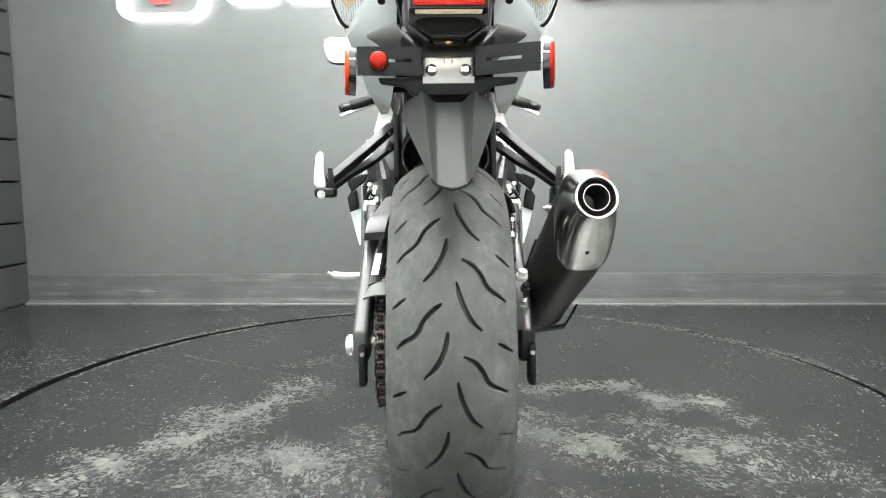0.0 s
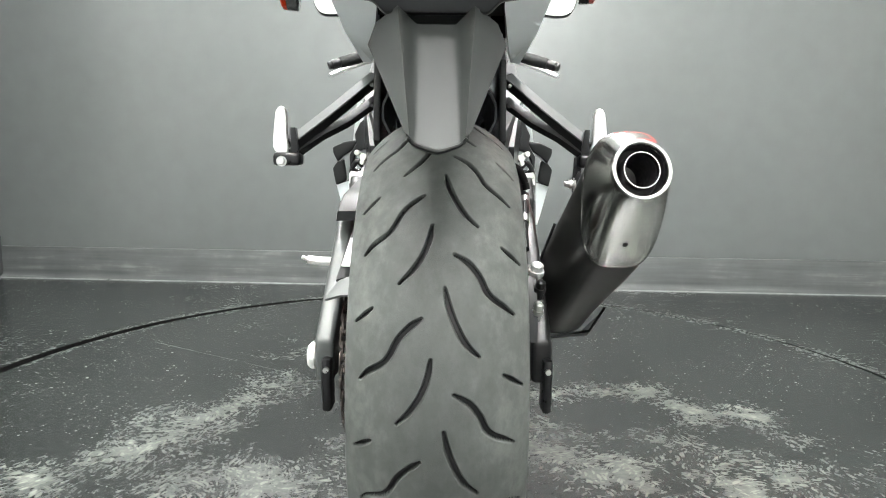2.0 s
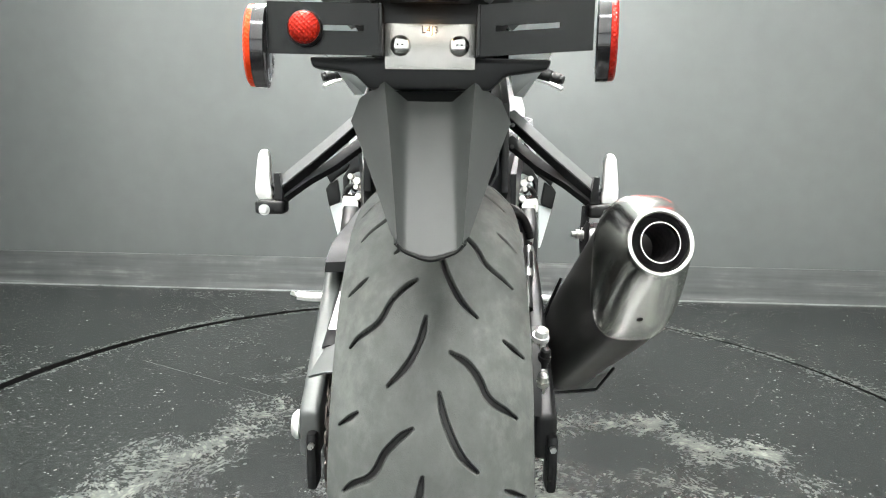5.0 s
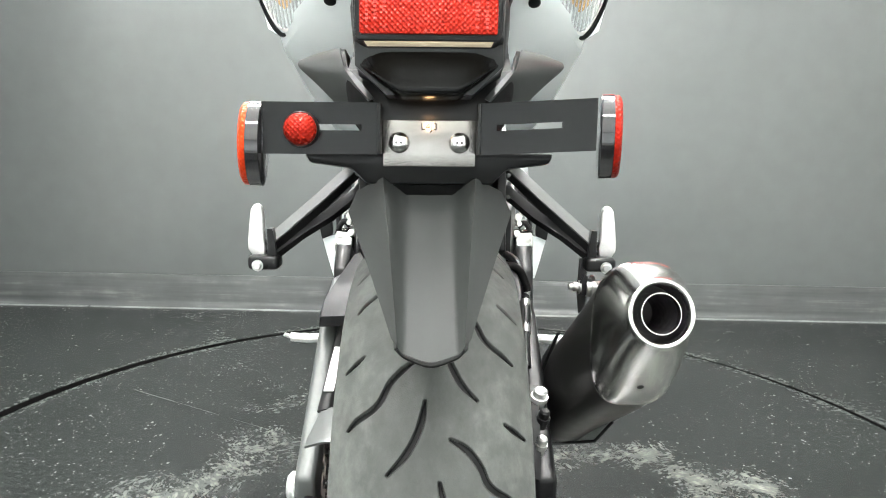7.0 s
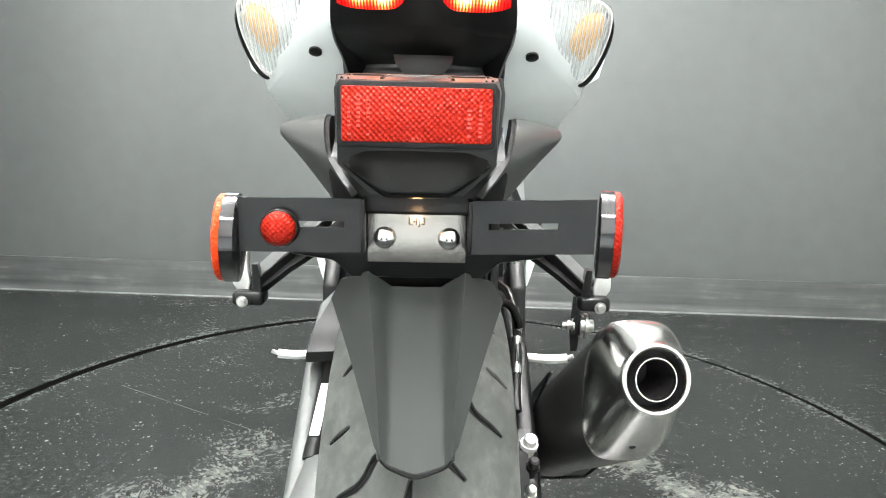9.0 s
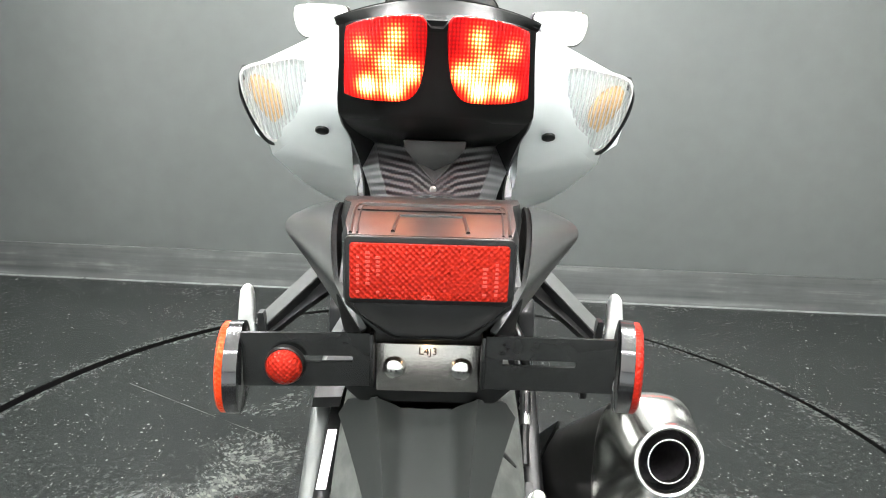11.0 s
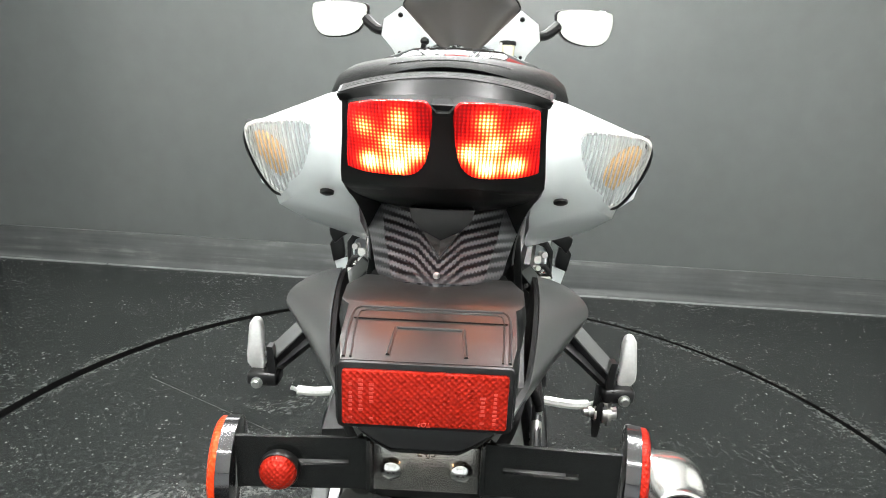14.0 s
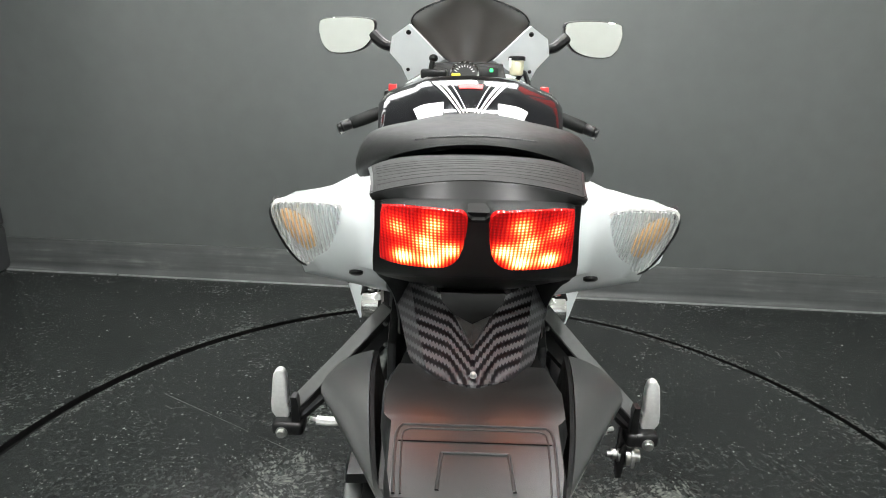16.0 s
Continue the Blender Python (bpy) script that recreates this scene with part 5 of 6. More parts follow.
loft(bm, [[(-0.0250, -0.1635, 0.8545), (0.0, -0.1650, 0.8545), (0.0250, -0.1635, 0.8545), (0.022, -0.145, 0.8545), (-0.022, -0.145, 0.8545)],
          [(-0.0235, -0.166, 0.848), (0.0, -0.1695, 0.8465), (0.0235, -0.166, 0.848), (0.020, -0.150, 0.846), (-0.020, -0.150, 0.846)],
          [(-0.0145, -0.1668, 0.8372), (0.0, -0.1705, 0.8310), (0.0145, -0.1668, 0.8372), (0.012, -0.150, 0.836), (-0.012, -0.150, 0.836)]])
part("centre_panel", bevel(bm, 0.0008, 1), PLASTIC, ut)
for s in (-1, 1):
    part("ridge_facet", shell([[(s * lerp(0.0140, 0.0, w), -0.1672 - 0.0038 * w - 0.030 * f * w, lerp(0.8372, 0.8312, w) - 0.0045 * f * w + 0.0006) for w in (0.0, 0.3, 0.6, 0.85, 1.0)] for f in (0.0, 0.35, 0.7, 1.0)], 0.001 * s), FLAP, ut, "plain grey facet over the ridge")
bm = bmesh.new()
lathe(bm, (0, -0.246, 0.829), (0, -0.5, 0.85), [(0, 0.0025), (0.002, 0.002), (0.003, 0.001)], 12)
part("rivet", bm, ZINC, ut)

# white side panels with the indicators
SEC = [(-0.176, [(0.064, 0.937), (0.068, 0.938), (0.0695, 0.910), (0.0705, 0.888), (0.066, 0.886)]),
       (-0.160, [(0.072, 0.941), (0.088, 0.937), (0.091, 0.910), (0.085, 0.872), (0.071, 0.868)]),
       (-0.130, [(0.079, 0.936), (0.106, 0.930), (0.110, 0.907), (0.095, 0.862), (0.072, 0.857)]),
       (-0.090, [(0.090, 0.924), (0.160, 0.909), (0.170, 0.905), (0.130, 0.844), (0.075, 0.834)]),
       (-0.050, [(0.095, 0.914), (0.162, 0.904), (0.174, 0.886), (0.157, 0.826), (0.080, 0.812)]),
       (0.030, [(0.098, 0.900), (0.150, 0.890), (0.160, 0.866), (0.148, 0.790), (0.085, 0.776)]),
       (0.115, [(0.098, 0.900), (0.140, 0.885), (0.152, 0.838), (0.141, 0.760), (0.098, 0.746)]),
       (0.215, [(0.098, 0.895), (0.132, 0.875), (0.140, 0.830), (0.1265, 0.729), (0.112, 0.730)]),
       (0.300, [(0.100, 0.885), (0.125, 0.870), (0.132, 0.840), (0.122, 0.770), (0.110, 0.770)])]
for s in (-1, 1):
    pan = part("tail_panel", bevel(loft(bmesh.new(), [[(s * a, y, b) for a, b in sec] for y, sec in SEC]), 0.004, 3, 25), WHITE, bike, "glossy white tail side panel", sharp=45)

    def lens_y(a, b):
        return -0.1335 + (a - 0.107) * 0.60 + (0.91 - b) * 0.62

    LO = [(0.106, 0.914), (0.138, 0.912), (0.168, 0.905), (0.174, 0.889), (0.170, 0.867), (0.160, 0.847), (0.150, 0.842), (0.139, 0.848), (0.121, 0.868), (0.109, 0.893)]
    LO = smooth_loop(LO, 3)
    lx, lz = 0.144, 0.88

    def lens_ring(f, lift):
        return [(s * (lx + (a - lx) * f), lens_y(lx + (a - lx) * f, lz + (b - lz) * f) + lift, lz + (b - lz) * f) for a, b in LO]
    ind = part("indicator", loft(bmesh.new(), [lens_ring(1.05, 0.004), lens_ring(1.05, -0.003), lens_ring(0.98, -0.004), lens_ring(0.95, 0.000), lens_ring(0.75, 0.008), lens_ring(0.45, 0.014), lens_ring(0.1, 0.016)]), BOWL, pan, "indicator with a clear lens and amber lamp", sharp=45)
    part("lens", loft(bmesh.new(), [lens_ring(0.05, -0.0094), lens_ring(0.35, -0.0092), lens_ring(0.7, -0.0083), lens_ring(0.94, -0.006), lens_ring(0.96, -0.003), lens_ring(0.99, -0.003), lens_ring(0.97, -0.0075), lens_ring(0.7, -0.010), lens_ring(0.35, -0.011), lens_ring(0.05, -0.0112)]), LENS, ind).visible_shadow = False
    bm = bmesh.new()
    bmesh.ops.create_uvsphere(bm, u_segments=20, v_segments=14, radius=1, matrix=Matrix.Translation((s * 0.1465, lens_y(0.1465, 0.8775) - 0.0015, 0.8775)) @ Matrix.Rotation(s * radians(31), 4, "Z") @ Matrix.Rotation(radians(30), 4, "X") @ Matrix.Rotation(s * radians(18), 4, "Y") @ Matrix.Diagonal((0.0185, 0.0055, 0.028, 1)))
    part("bulb", bm, AMBER, ind, "amber lamp behind the lens")
    rim = [(s * (a + 0.002), lens_y(a, b) + 0.004, b) for a, b in ((0.166, 0.9065), (0.1745, 0.889), (0.171, 0.866), (0.161, 0.845), (0.150, 0.839), (0.138, 0.846))]
    part("rim", sweep(bmesh.new(), rim, 0.0035, 8, steps=4), PLASTIC, ind, "black lens rim")
    part("fin", slab([(0.0, 0.004), (0.007, 0.0), (0.001, -0.022), (-0.012, -0.030), (-0.02, -0.026)], (s * 0.172, -0.050, 0.868), (s, 0.2, 0), (0, 0, 1), 0.004), WHITE, pan)
    for q, ax in (((s * 0.0945, -0.133, 0.8585), (0, -0.55, -0.83)), ((s * 0.110, 0.070, 0.7725), (0, -0.45, -0.9))):
        bm = bmesh.new()
        lathe(bm, q, ax, [(0, 0.0058), (0.002, 0.0058), (0.003, 0.004)], 16)
        part("fastener", bm, PLASTIC, pan)

# reflector housing with its chin
RH = [(-0.200, [(0.053, 0.812), (0.060, 0.802), (0.050, 0.770), (0.030, 0.755)]),
      (-0.262, [(0.0560, 0.8265), (0.0585, 0.812), (0.054, 0.768), (0.030, 0.755)]),
      (-0.296, [(0.0530, 0.8305), (0.0550, 0.820), (0.050, 0.772), (0.028, 0.756)]),
      (-0.300, [(0.0505, 0.8300), (0.0525, 0.820), (0.049, 0.774), (0.028, 0.757)]),
      (-0.303, [(0.0478, 0.8300), (0.0500, 0.820), (0.048, 0.776), (0.028, 0.758)]),
      (-0.334, [(0.0462, 0.8278), (0.0482, 0.820), (0.0475, 0.777), (0.028, 0.759)]),
      (-0.337, [(0.0460, 0.8276), (0.0480, 0.820), (0.0470, 0.791), (0.040, 0.7875)]),
      (-0.345, [(0.0455, 0.8270), (0.0476, 0.820), (0.0465, 0.792), (0.041, 0.7893)]),
      (-0.362, [(0.0420, 0.8245), (0.0450, 0.820), (0.0445, 0.791), (0.041, 0.7892)])]
rh = part("reflector_housing", bevel(loft(bmesh.new(), [[(-a, y, b) for a, b in reversed(sec)] + [(a, y, b) for a, b in sec] for y, sec in RH]), 0.003, 2, 30), HOUSING, bike, "black plastic tail housing with a red reflector")
part("frame", slab(rounded(-0.0437, 0.7882, 0.0437, 0.8242, 0.003, 0), (0, -0.3600, 0), (1, 0, 0), (0, 0, 1), 0.0042, 0.0008), PLASTIC, rh)
part("reflector", slab(rounded(-0.0408, 0.7915, 0.0408, 0.8210, 0.0015, 0), (0, -0.3636, 0), (1, 0, 0), (0, 0, 1), 0.0032, 0.0008), PRISM, rh, "red prismatic reflector")
def lettering(text, size, m, material, parent):
    cu = bpy.data.curves.new("text", "FONT")
    cu.body, cu.size, cu.extrude, cu.align_x = text, size, 0.0003, "CENTER"
    tmp = new("text", cu)
    me = bpy.data.meshes.new_from_object(tmp.evaluated_get(bpy.context.evaluated_depsgraph_get()))
    bpy.data.objects.remove(tmp)
    me.materials.append(material)
    ob = new("lettering", me)
    ob.parent, ob.matrix_basis = parent, m
    return ob


MOULDED = mat("moulded_red_lettering", (0.46, 0.040, 0.025), 0.35, vary=0.05, scale=60)
lettering("TOP", 0.0034, pose(0.0, -0.3672, 0.7944, 90, 180, 0), MOULDED, rh)
rng = random.Random(11)
for x0, wide, rows in ((-0.0365, 0.0022, 9), (-0.0315, 0.0026, 10), (-0.0262, 0.0024, 10), (0.0285, 0.0028, 7), (0.0345, 0.0024, 8)):
    for k in range(rows):
        if rng.random() < 0.8:
            part("moulded_mark", box((x0, -0.3669, 0.7955 + 0.0023 * k), (wide * rng.uniform(0.6, 1.0), 0.0004, 0.0012)), MOULDED, rh)
for a, b in (((-0.0195, -0.357), (-0.0180, -0.330)), ((-0.0180, -0.330), (0.0180, -0.330)), ((0.0180, -0.330), (0.0195, -0.357))):
    part("raised_edge", cyl(bmesh.new(), (a[0], a[1], np.interp(a[1], [-0.362, -0.345, -0.303], [0.8248, 0.8270, 0.8300])), (b[0], b[1], np.interp(b[1], [-0.362, -0.345, -0.303], [0.8248, 0.8270, 0.8300])), 0.0011, seg=8), HOUSING, rh)
def deck(x, y):
    return (x, y, float(np.interp(y, [-0.362, -0.345, -0.303], [0.8248, 0.8270, 0.8300])))


for inset, r in ((0.0, 0.0009), (0.0035, 0.0006)):
    part("raised_edge", sweep(bmesh.new(), [deck(x, y) for x, y in ((-0.0410 + inset, -0.360), (-0.0432 + inset, -0.330), (-0.0436 + inset, -0.314), (-0.0415 + inset, -0.3075 - inset), (-0.036 + inset, -0.3062 - inset), (0, -0.3062 - inset), (0.036 - inset, -0.3062 - inset), (0.0415 - inset, -0.3075 - inset), (0.0436 - inset, -0.314), (0.0432 - inset, -0.330), (0.0410 - inset, -0.360))], r, 8, steps=4), HOUSING, rh)
part("seam", box((0, -0.3205, 0.8291), (0.084, 0.0012, 0.0008)), PLASTIC, rh)
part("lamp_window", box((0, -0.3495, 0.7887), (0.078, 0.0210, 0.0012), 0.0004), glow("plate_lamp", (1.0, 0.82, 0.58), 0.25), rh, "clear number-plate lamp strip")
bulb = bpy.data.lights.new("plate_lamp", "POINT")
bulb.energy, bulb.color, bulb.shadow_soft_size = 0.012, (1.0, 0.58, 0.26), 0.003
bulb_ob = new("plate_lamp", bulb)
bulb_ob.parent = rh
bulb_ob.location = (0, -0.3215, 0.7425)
chin = []
for f, push in ((0.0, 0.0), (0.2, 0.0), (0.45, 0.001), (0.66, 0.0015), (0.74, 0.0024), (0.80, 0.0027), (0.88, 0.0015), (0.95, -0.004), (1.0, -0.014)):
    row = []
    for k in range(-12, 13):
        u = abs(k) / 12
        w = lerp(0.0462, 0.0435, f)
        zb = 0.7555 if u < 0.42 else lerp(0.7555, 0.7745, ((u - 0.42) / 0.58) ** 1.1)
        row.append((w * k / 12, -0.3365 - push - 0.004 * f * (1 - u ** 4) + 0.004 * u ** 8, lerp(0.7875, zb, f)))
    chin.append(row)
part("chin", shell(chin, -0.005), CHIN, rh, sharp=55)

# black under-tail wings and the neck down to the plate bracket
INNER = [(0.0765, -0.165, 0.8045), (0.0745, -0.200, 0.8045), (0.0695, -0.245, 0.8000), (0.0645, -0.278, 0.7905), (0.0598, -0.298, 0.7790), (0.0500, -0.312, 0.7670), (0.0400, -0.322, 0.7560)]
OUTER = [(0.1000, -0.176, 0.8000), (0.1065, -0.192, 0.7985), (0.1098, -0.202, 0.7955), (0.1100, -0.208, 0.7915), (0.1078, -0.212, 0.7880), (0.0850, -0.237, 0.7690), (0.0620, -0.262, 0.7470)]
for s in (-1, 1):
    def wing_rows(k0, k1, swell):
        return [[(s * lerp(p[0], q[0], c), lerp(p[1], q[1], c), lerp(p[2], q[2], c) + swell * math.sin(math.pi * c)) for c in (0.0, 0.08, 0.35, 0.65, 0.92, 1.0)] for p, q in list(zip(INNER, OUTER))[k0:k1]]
    upper, lower = smooth_grid(wing_rows(0, 5, 0.0012), 4, 4), smooth_grid(wing_rows(4, 7, 0.0), 4, 4)
    edge = [lerp(Vector(a), Vector(b), 0.5) + Vector((0, 0.0006, -0.0002)) for a, b in zip(upper[-2], lower[1])]
    crest = [lerp(Vector(a), Vector(b), 0.3) for a, b in zip(upper[-1], edge)]
    part("tail_wing", shell(upper[:-1] + [crest] + lower[1:], -0.004 * s), FLAP, bike, "satin black under-tail wing", sharp=60)
    part("wing_wall", shell(smooth_grid([[(s * (x - 0.0006), y + 0.001, z - 0.0012), (s * (x - 0.0015), y + 0.004, z - 0.014), (s * (x - 0.004), y + 0.010, z - 0.034)] for x, y, z in INNER], 4, 3), -0.003 * s), SEAL, bike, "black inner edge of the wing", sharp=50)
FILL = [(0.061, -0.236, 0.798), (0.059, -0.262, 0.785), (0.055, -0.275, 0.770), (0.047, -0.280, 0.754)]
part("neck_core", loft(bmesh.new(), [[(-w, y, z), (w, y, z), (w * 0.85, y + 0.07, z + 0.006), (-w * 0.85, y + 0.07, z + 0.006)] for w, y, z in FILL]), PLASTIC, bike, "black core of the plate carrier")
NECK = [(0.058, -0.270, 0.790), (0.057, -0.297, 0.778), (0.052, -0.3055, 0.765), (0.043, -0.3070, 0.753), (0.036, -0.3070, 0.7455), (0.034, -0.3060, 0.738), (0.046, -0.296, 0.705), (0.040, -0.255, 0.662)]
part("bridge", bevel(loft(bmesh.new(), [[(-w, y, z), (w, y, z), (w * 0.9, y + 0.10, z + 0.01), (-w * 0.9, y + 0.10, z + 0.01)] for w, y, z in NECK]), 0.003), PLASTIC, bike, "black plastic plate carrier")
part("carrier_ear", slab([(-0.088, 0.722), (-0.085, 0.714), (-0.055, 0.710), (-0.044, 0.699), (0.044, 0.699), (0.055, 0.710), (0.085, 0.714), (0.088, 0.722)], (0, -0.2905, 0), (1, 0, 0), (0, 0, 1), 0.012, 0.003), PLASTIC, bike)

# plate bracket
pb = part("plate_bracket", box((0, -0.3095, 0.728), (0.064, 0.004, 0.032), 0.001), PLATE, bike, "black steel plate bracket with side arms")
for s in (-1, 1):
    bm = bmesh.new()
    lathe(bm, (s * 0.0207, -0.3115, 0.7285), (0, -1, 0), [(0, 0.0072), (0.0015, 0.0072), (0.004, 0.006), (0.0055, 0.0035), (0.0058, 0.001)], 24)
    part("screw", bm, STEEL, pb)
    part("screw_slot", box((s * 0.0207, -0.3168, 0.7285), (0.0045, 0.001, 0.0012)), SOOT, pb)
lettering("L4J3", 0.0068, pose(0.0, -0.3117, 0.7372, 90, 0, 0), SOOT, pb)
# arms with a long slot: built as frames round the slot
for s in (-1, 1):
    x0, x1, z0, z1 = 0.0345, 0.110, 0.7205, 0.7545
    sx0, sx1, sz0, sz1 = (0.045, 0.088, 0.7362, 0.7402)
    bm = bmesh.new()
    yo = lambda a: -0.3225 - 0.05 * (a - 0.0345) * (1 if s < 0 else 2.6)
    zo = lambda a: 0.0 if s < 0 else 0.05 * (a - 0.0345)
    outer4 = [(x0, z0), (x1, z0), (x1, z1), (x0, z1)]
    inner4 = [(sx0, sz0), (sx1, sz0), (sx1, sz1), (sx0, sz1)]
    f = [[bm.verts.new((s * a, yo(a) + d, b + zo(a))) for a, b in r] for d in (0, 0.0025) for r in (outer4, inner4)]
    for k in range(4):
        j = (k + 1) % 4
        bm.faces.new((f[0][k], f[0][j], f[1][j], f[1][k]))
        bm.faces.new((f[2][k], f[3][k], f[3][j], f[2][j]))
        bm.faces.new((f[0][k], f[2][k], f[2][j], f[0][j]))
        bm.faces.new((f[1][k], f[1][j], f[3][j], f[3][k]))
    part("side_arm", bevel(bm, 0.0009, 2), SATIN, pb)
    part("fold", box((s * 0.0335, -0.3165, 0.7375), (0.0025, 0.016, 0.034), 0.0006), SATIN, pb)
    # round side reflectors, facing outwards
    c = Vector((s * (0.116 if s > 0 else 0.1125), -0.312, 0.7265 + (0.007 if s > 0 else 0)))
    tilt = Vector((-1.0, -0.12, 0.03)) if s < 0 else Vector((1.0, -0.20, 0.0))
    bm = bmesh.new()
    lathe(bm, c, tilt, [(0, 0.024), (0.001, 0.0285), (0.009, 0.0285), (0.010, 0.027)], 40)
    sr = part("side_reflector", bm, GLOSS, pb, "round amber reflector in a black cup" if s < 0 else "round red reflector in a black cup")
    bm = bmesh.new()
    lathe(bm, c + 0.008 * tilt.normalized(), tilt, [(0, 0.0280), (0.0045, 0.0278), (0.006, 0.026), (0.0065, 0.01)], 40)
    part("reflector_lens", bm, AMBER_PRISM if s < 0 else PRISM, sr)
bm = bmesh.new()
lathe(bm, (-0.0838, -0.3275, 0.7365), (0, -1, 0), [(0, 0.0118), (0.004, 0.0118), (0.005, 0.0112)], 32)
dot = part("round_reflector", bm, PLASTIC, pb, "small round red reflector")
bm = bmesh.new()
lathe(bm, (-0.0838, -0.3315, 0.7365), (0, -1, 0), [(0, 0.0108), (0.003, 0.0106), (0.006, 0.0085), (0.008, 0.004), (0.0083, 0.001)], 32)
part("reflector_lens", bm, PRISM, dot)

# hanging mudflap: two folded ridges beside a shallow trough that runs out at the foot
def flap_row(f):
    outer = (lerp(0.0528, 0.0612, f / 0.16), lerp(-0.288, -0.281, f / 0.16), lerp(0.6936, 0.677, f / 0.16)) if f < 0.16 else tuple(lerp(a, b, (f - 0.16) / 0.84) for a, b in zip((0.0612, -0.281, 0.677), (0.0268, -0.3445, 0.5992)))
    ridge = tuple(lerp(a, b, f) for a, b in zip((0.0322, -0.306, 0.7045), (0.0222, -0.352, 0.5955)))
    foot = tuple(lerp(a, b, f) for a, b in zip((0.0166, -0.2940, 0.6914), (0.0178, -0.3512, 0.5900)))
    mid = tuple(lerp(a, b, f) for a, b in zip((0.0, -0.2958, 0.6912), (0.0, -0.3530, 0.5852)))
    half = []
    for k in range(5):
        half.append(tuple(lerp(a, b, 0.92 * k / 4) for a, b in zip(outer, ridge)))
    half.append(tuple(lerp(a, b, 0.985) + d for a, b, d in zip(outer, ridge, (0, -0.0004, 0))))
    half += [tuple(lerp(a, b, w) for a, b in zip(ridge, foot)) for w in (0.08, 0.3, 0.55, 0.76)]
    for w in (0.0, 0.12, 0.28, 0.5, 0.75):
        q = tuple(lerp(a, b, w) for a, b in zip(foot, mid))
        ease = 0.0016 * max(0.0, 1 - w / 0.2) * (1 - f)
        half.append((q[0], q[1] - ease, q[2]))
    bow = 0.006 * math.sin(math.pi * f)
    sway = 0.0024 * f
    left = [(-x + sway, y + bow, z) for x, y, z in half]
    right = [(x + sway, y + bow, z) for x, y, z in reversed(half)]
    return left + [(sway, mid[1] + bow, mid[2])] + right


grid = [flap_row(f) for f in (0.0, 0.08, 0.16, 0.28, 0.4, 0.52, 0.64, 0.76, 0.86, 0.94, 1.0)]
part("mudflap", shell(grid, -0.004), GREY_FLAP, bike, "satin dark grey plastic mudflap", sharp=42)
edge_line = smooth_path([grid[-1][k] for k in (5, 9, 12, 15, 18, 21, 25)], 4)
part("flap_lip", sweep(bmesh.new(), [(q.x, q.y + 0.0008, q.z - 0.0016) for q in edge_line], lambda t: lerp(0.0009, 0.0022, math.sin(math.pi * t)), 8, steps=2), PLASTIC, bike, "dark rolled lower edge")
part("flap_back", bevel(loft(bmesh.new(), [[(-0.050, -0.258, 0.678), (0.050, -0.258, 0.678), (0.045, -0.235, 0.70), (-0.045, -0.235, 0.70)], [(-0.032, -0.30, 0.64), (0.032, -0.30, 0.64), (0.03, -0.28, 0.65), (-0.03, -0.28, 0.65)]]), 0.002), PLASTIC, bike)

# pillion pad
rings = []
for k in range(25):
    u = -1 + k / 12
    x = 0.1085 * math.sin(u * math.pi / 2)
    q = (x / 0.1085) ** 2
    e = math.sqrt(max(0.0, 1 - q ** 6))
    top, bot = 0.9665 - 0.016 * q, 0.9535 - 0.045 * q
    yr, m = -0.100 + 0.060 * q, 0.0
    m, h = (top + bot) / 2, (top - bot) / 2 * (0.45 + 0.55 * e)
    rings.append([(x, yr + 0.008, m - h), (x, yr, m - 0.3 * h), (x, yr + 0.004, m + 0.3 * h), (x, yr + 0.022, m + 0.85 * h), (x, yr + 0.06, m + 1.05 * h), (x, 0.02, m + h), (x, 0.10, m + 0.3 * h), (x, 0.20, m - 2.2 * h), (x, 0.20, m - 4 * h), (x, 0.05, m - 2 * h)])
pad = part("pillion_pad", loft(bmesh.new(), rings), LEATHER, bike, "black vinyl pillion pad with a stitched seam", sharp=60)
for k in range(-34, 35):
    u = k / 110
    x = 0.1085 * math.sin(u * math.pi / 2)
    q = (x / 0.1085) ** 2
    part("stitch", cyl(bmesh.new(), (x - 0.0009, -0.0920 + 0.060 * q, 0.9627 - 0.0245 * q), (x + 0.0009, -0.0888 + 0.060 * q, 0.9637 - 0.0245 * q), 0.0004, seg=5), SATIN, pad)

# tank
def tank_top(x, y):
    hw = tank_half(y)
    c = np.interp(y, [0.28, 0.31, 0.34, 0.37, 0.40, 0.43, 0.46, 0.50, 0.56, 0.62, 0.78], [0.906, 0.919, 0.934, 0.946, 0.957, 0.966, 0.972, 0.977, 0.978, 0.975, 0.94])
    return c - np.interp(abs(x) / hw, [0.0, 0.5, 0.56, 0.64, 0.90, 0.95, 1.0], [0.0, 0.004, 0.007, 0.012, 0.027, 0.032, 0.042])


def tank_half(y):
    return np.interp(y, [0.28, 0.36, 0.48, 0.62, 0.78], [0.124, 0.139, 0.153, 0.155, 0.116])


rings = []
for y in np.linspace(0.28, 0.78, 26):
    hw = tank_half(y)
    ring = [(hw * math.sin(radians(a)), y, tank_top(hw * math.sin(radians(a)), y)) for a in range(-90, 91, 5)]
    ring += [(hw * 1.0, y, 0.87), (hw * 0.9, y, 0.78), (-hw * 0.9, y, 0.78), (-hw * 1.0, y, 0.87)]
    rings.append(ring)
tank = part("tank", loft(bmesh.new(), rings), TANK_BLACK, bike, "gloss black fuel tank with white stripes", sharp=45)


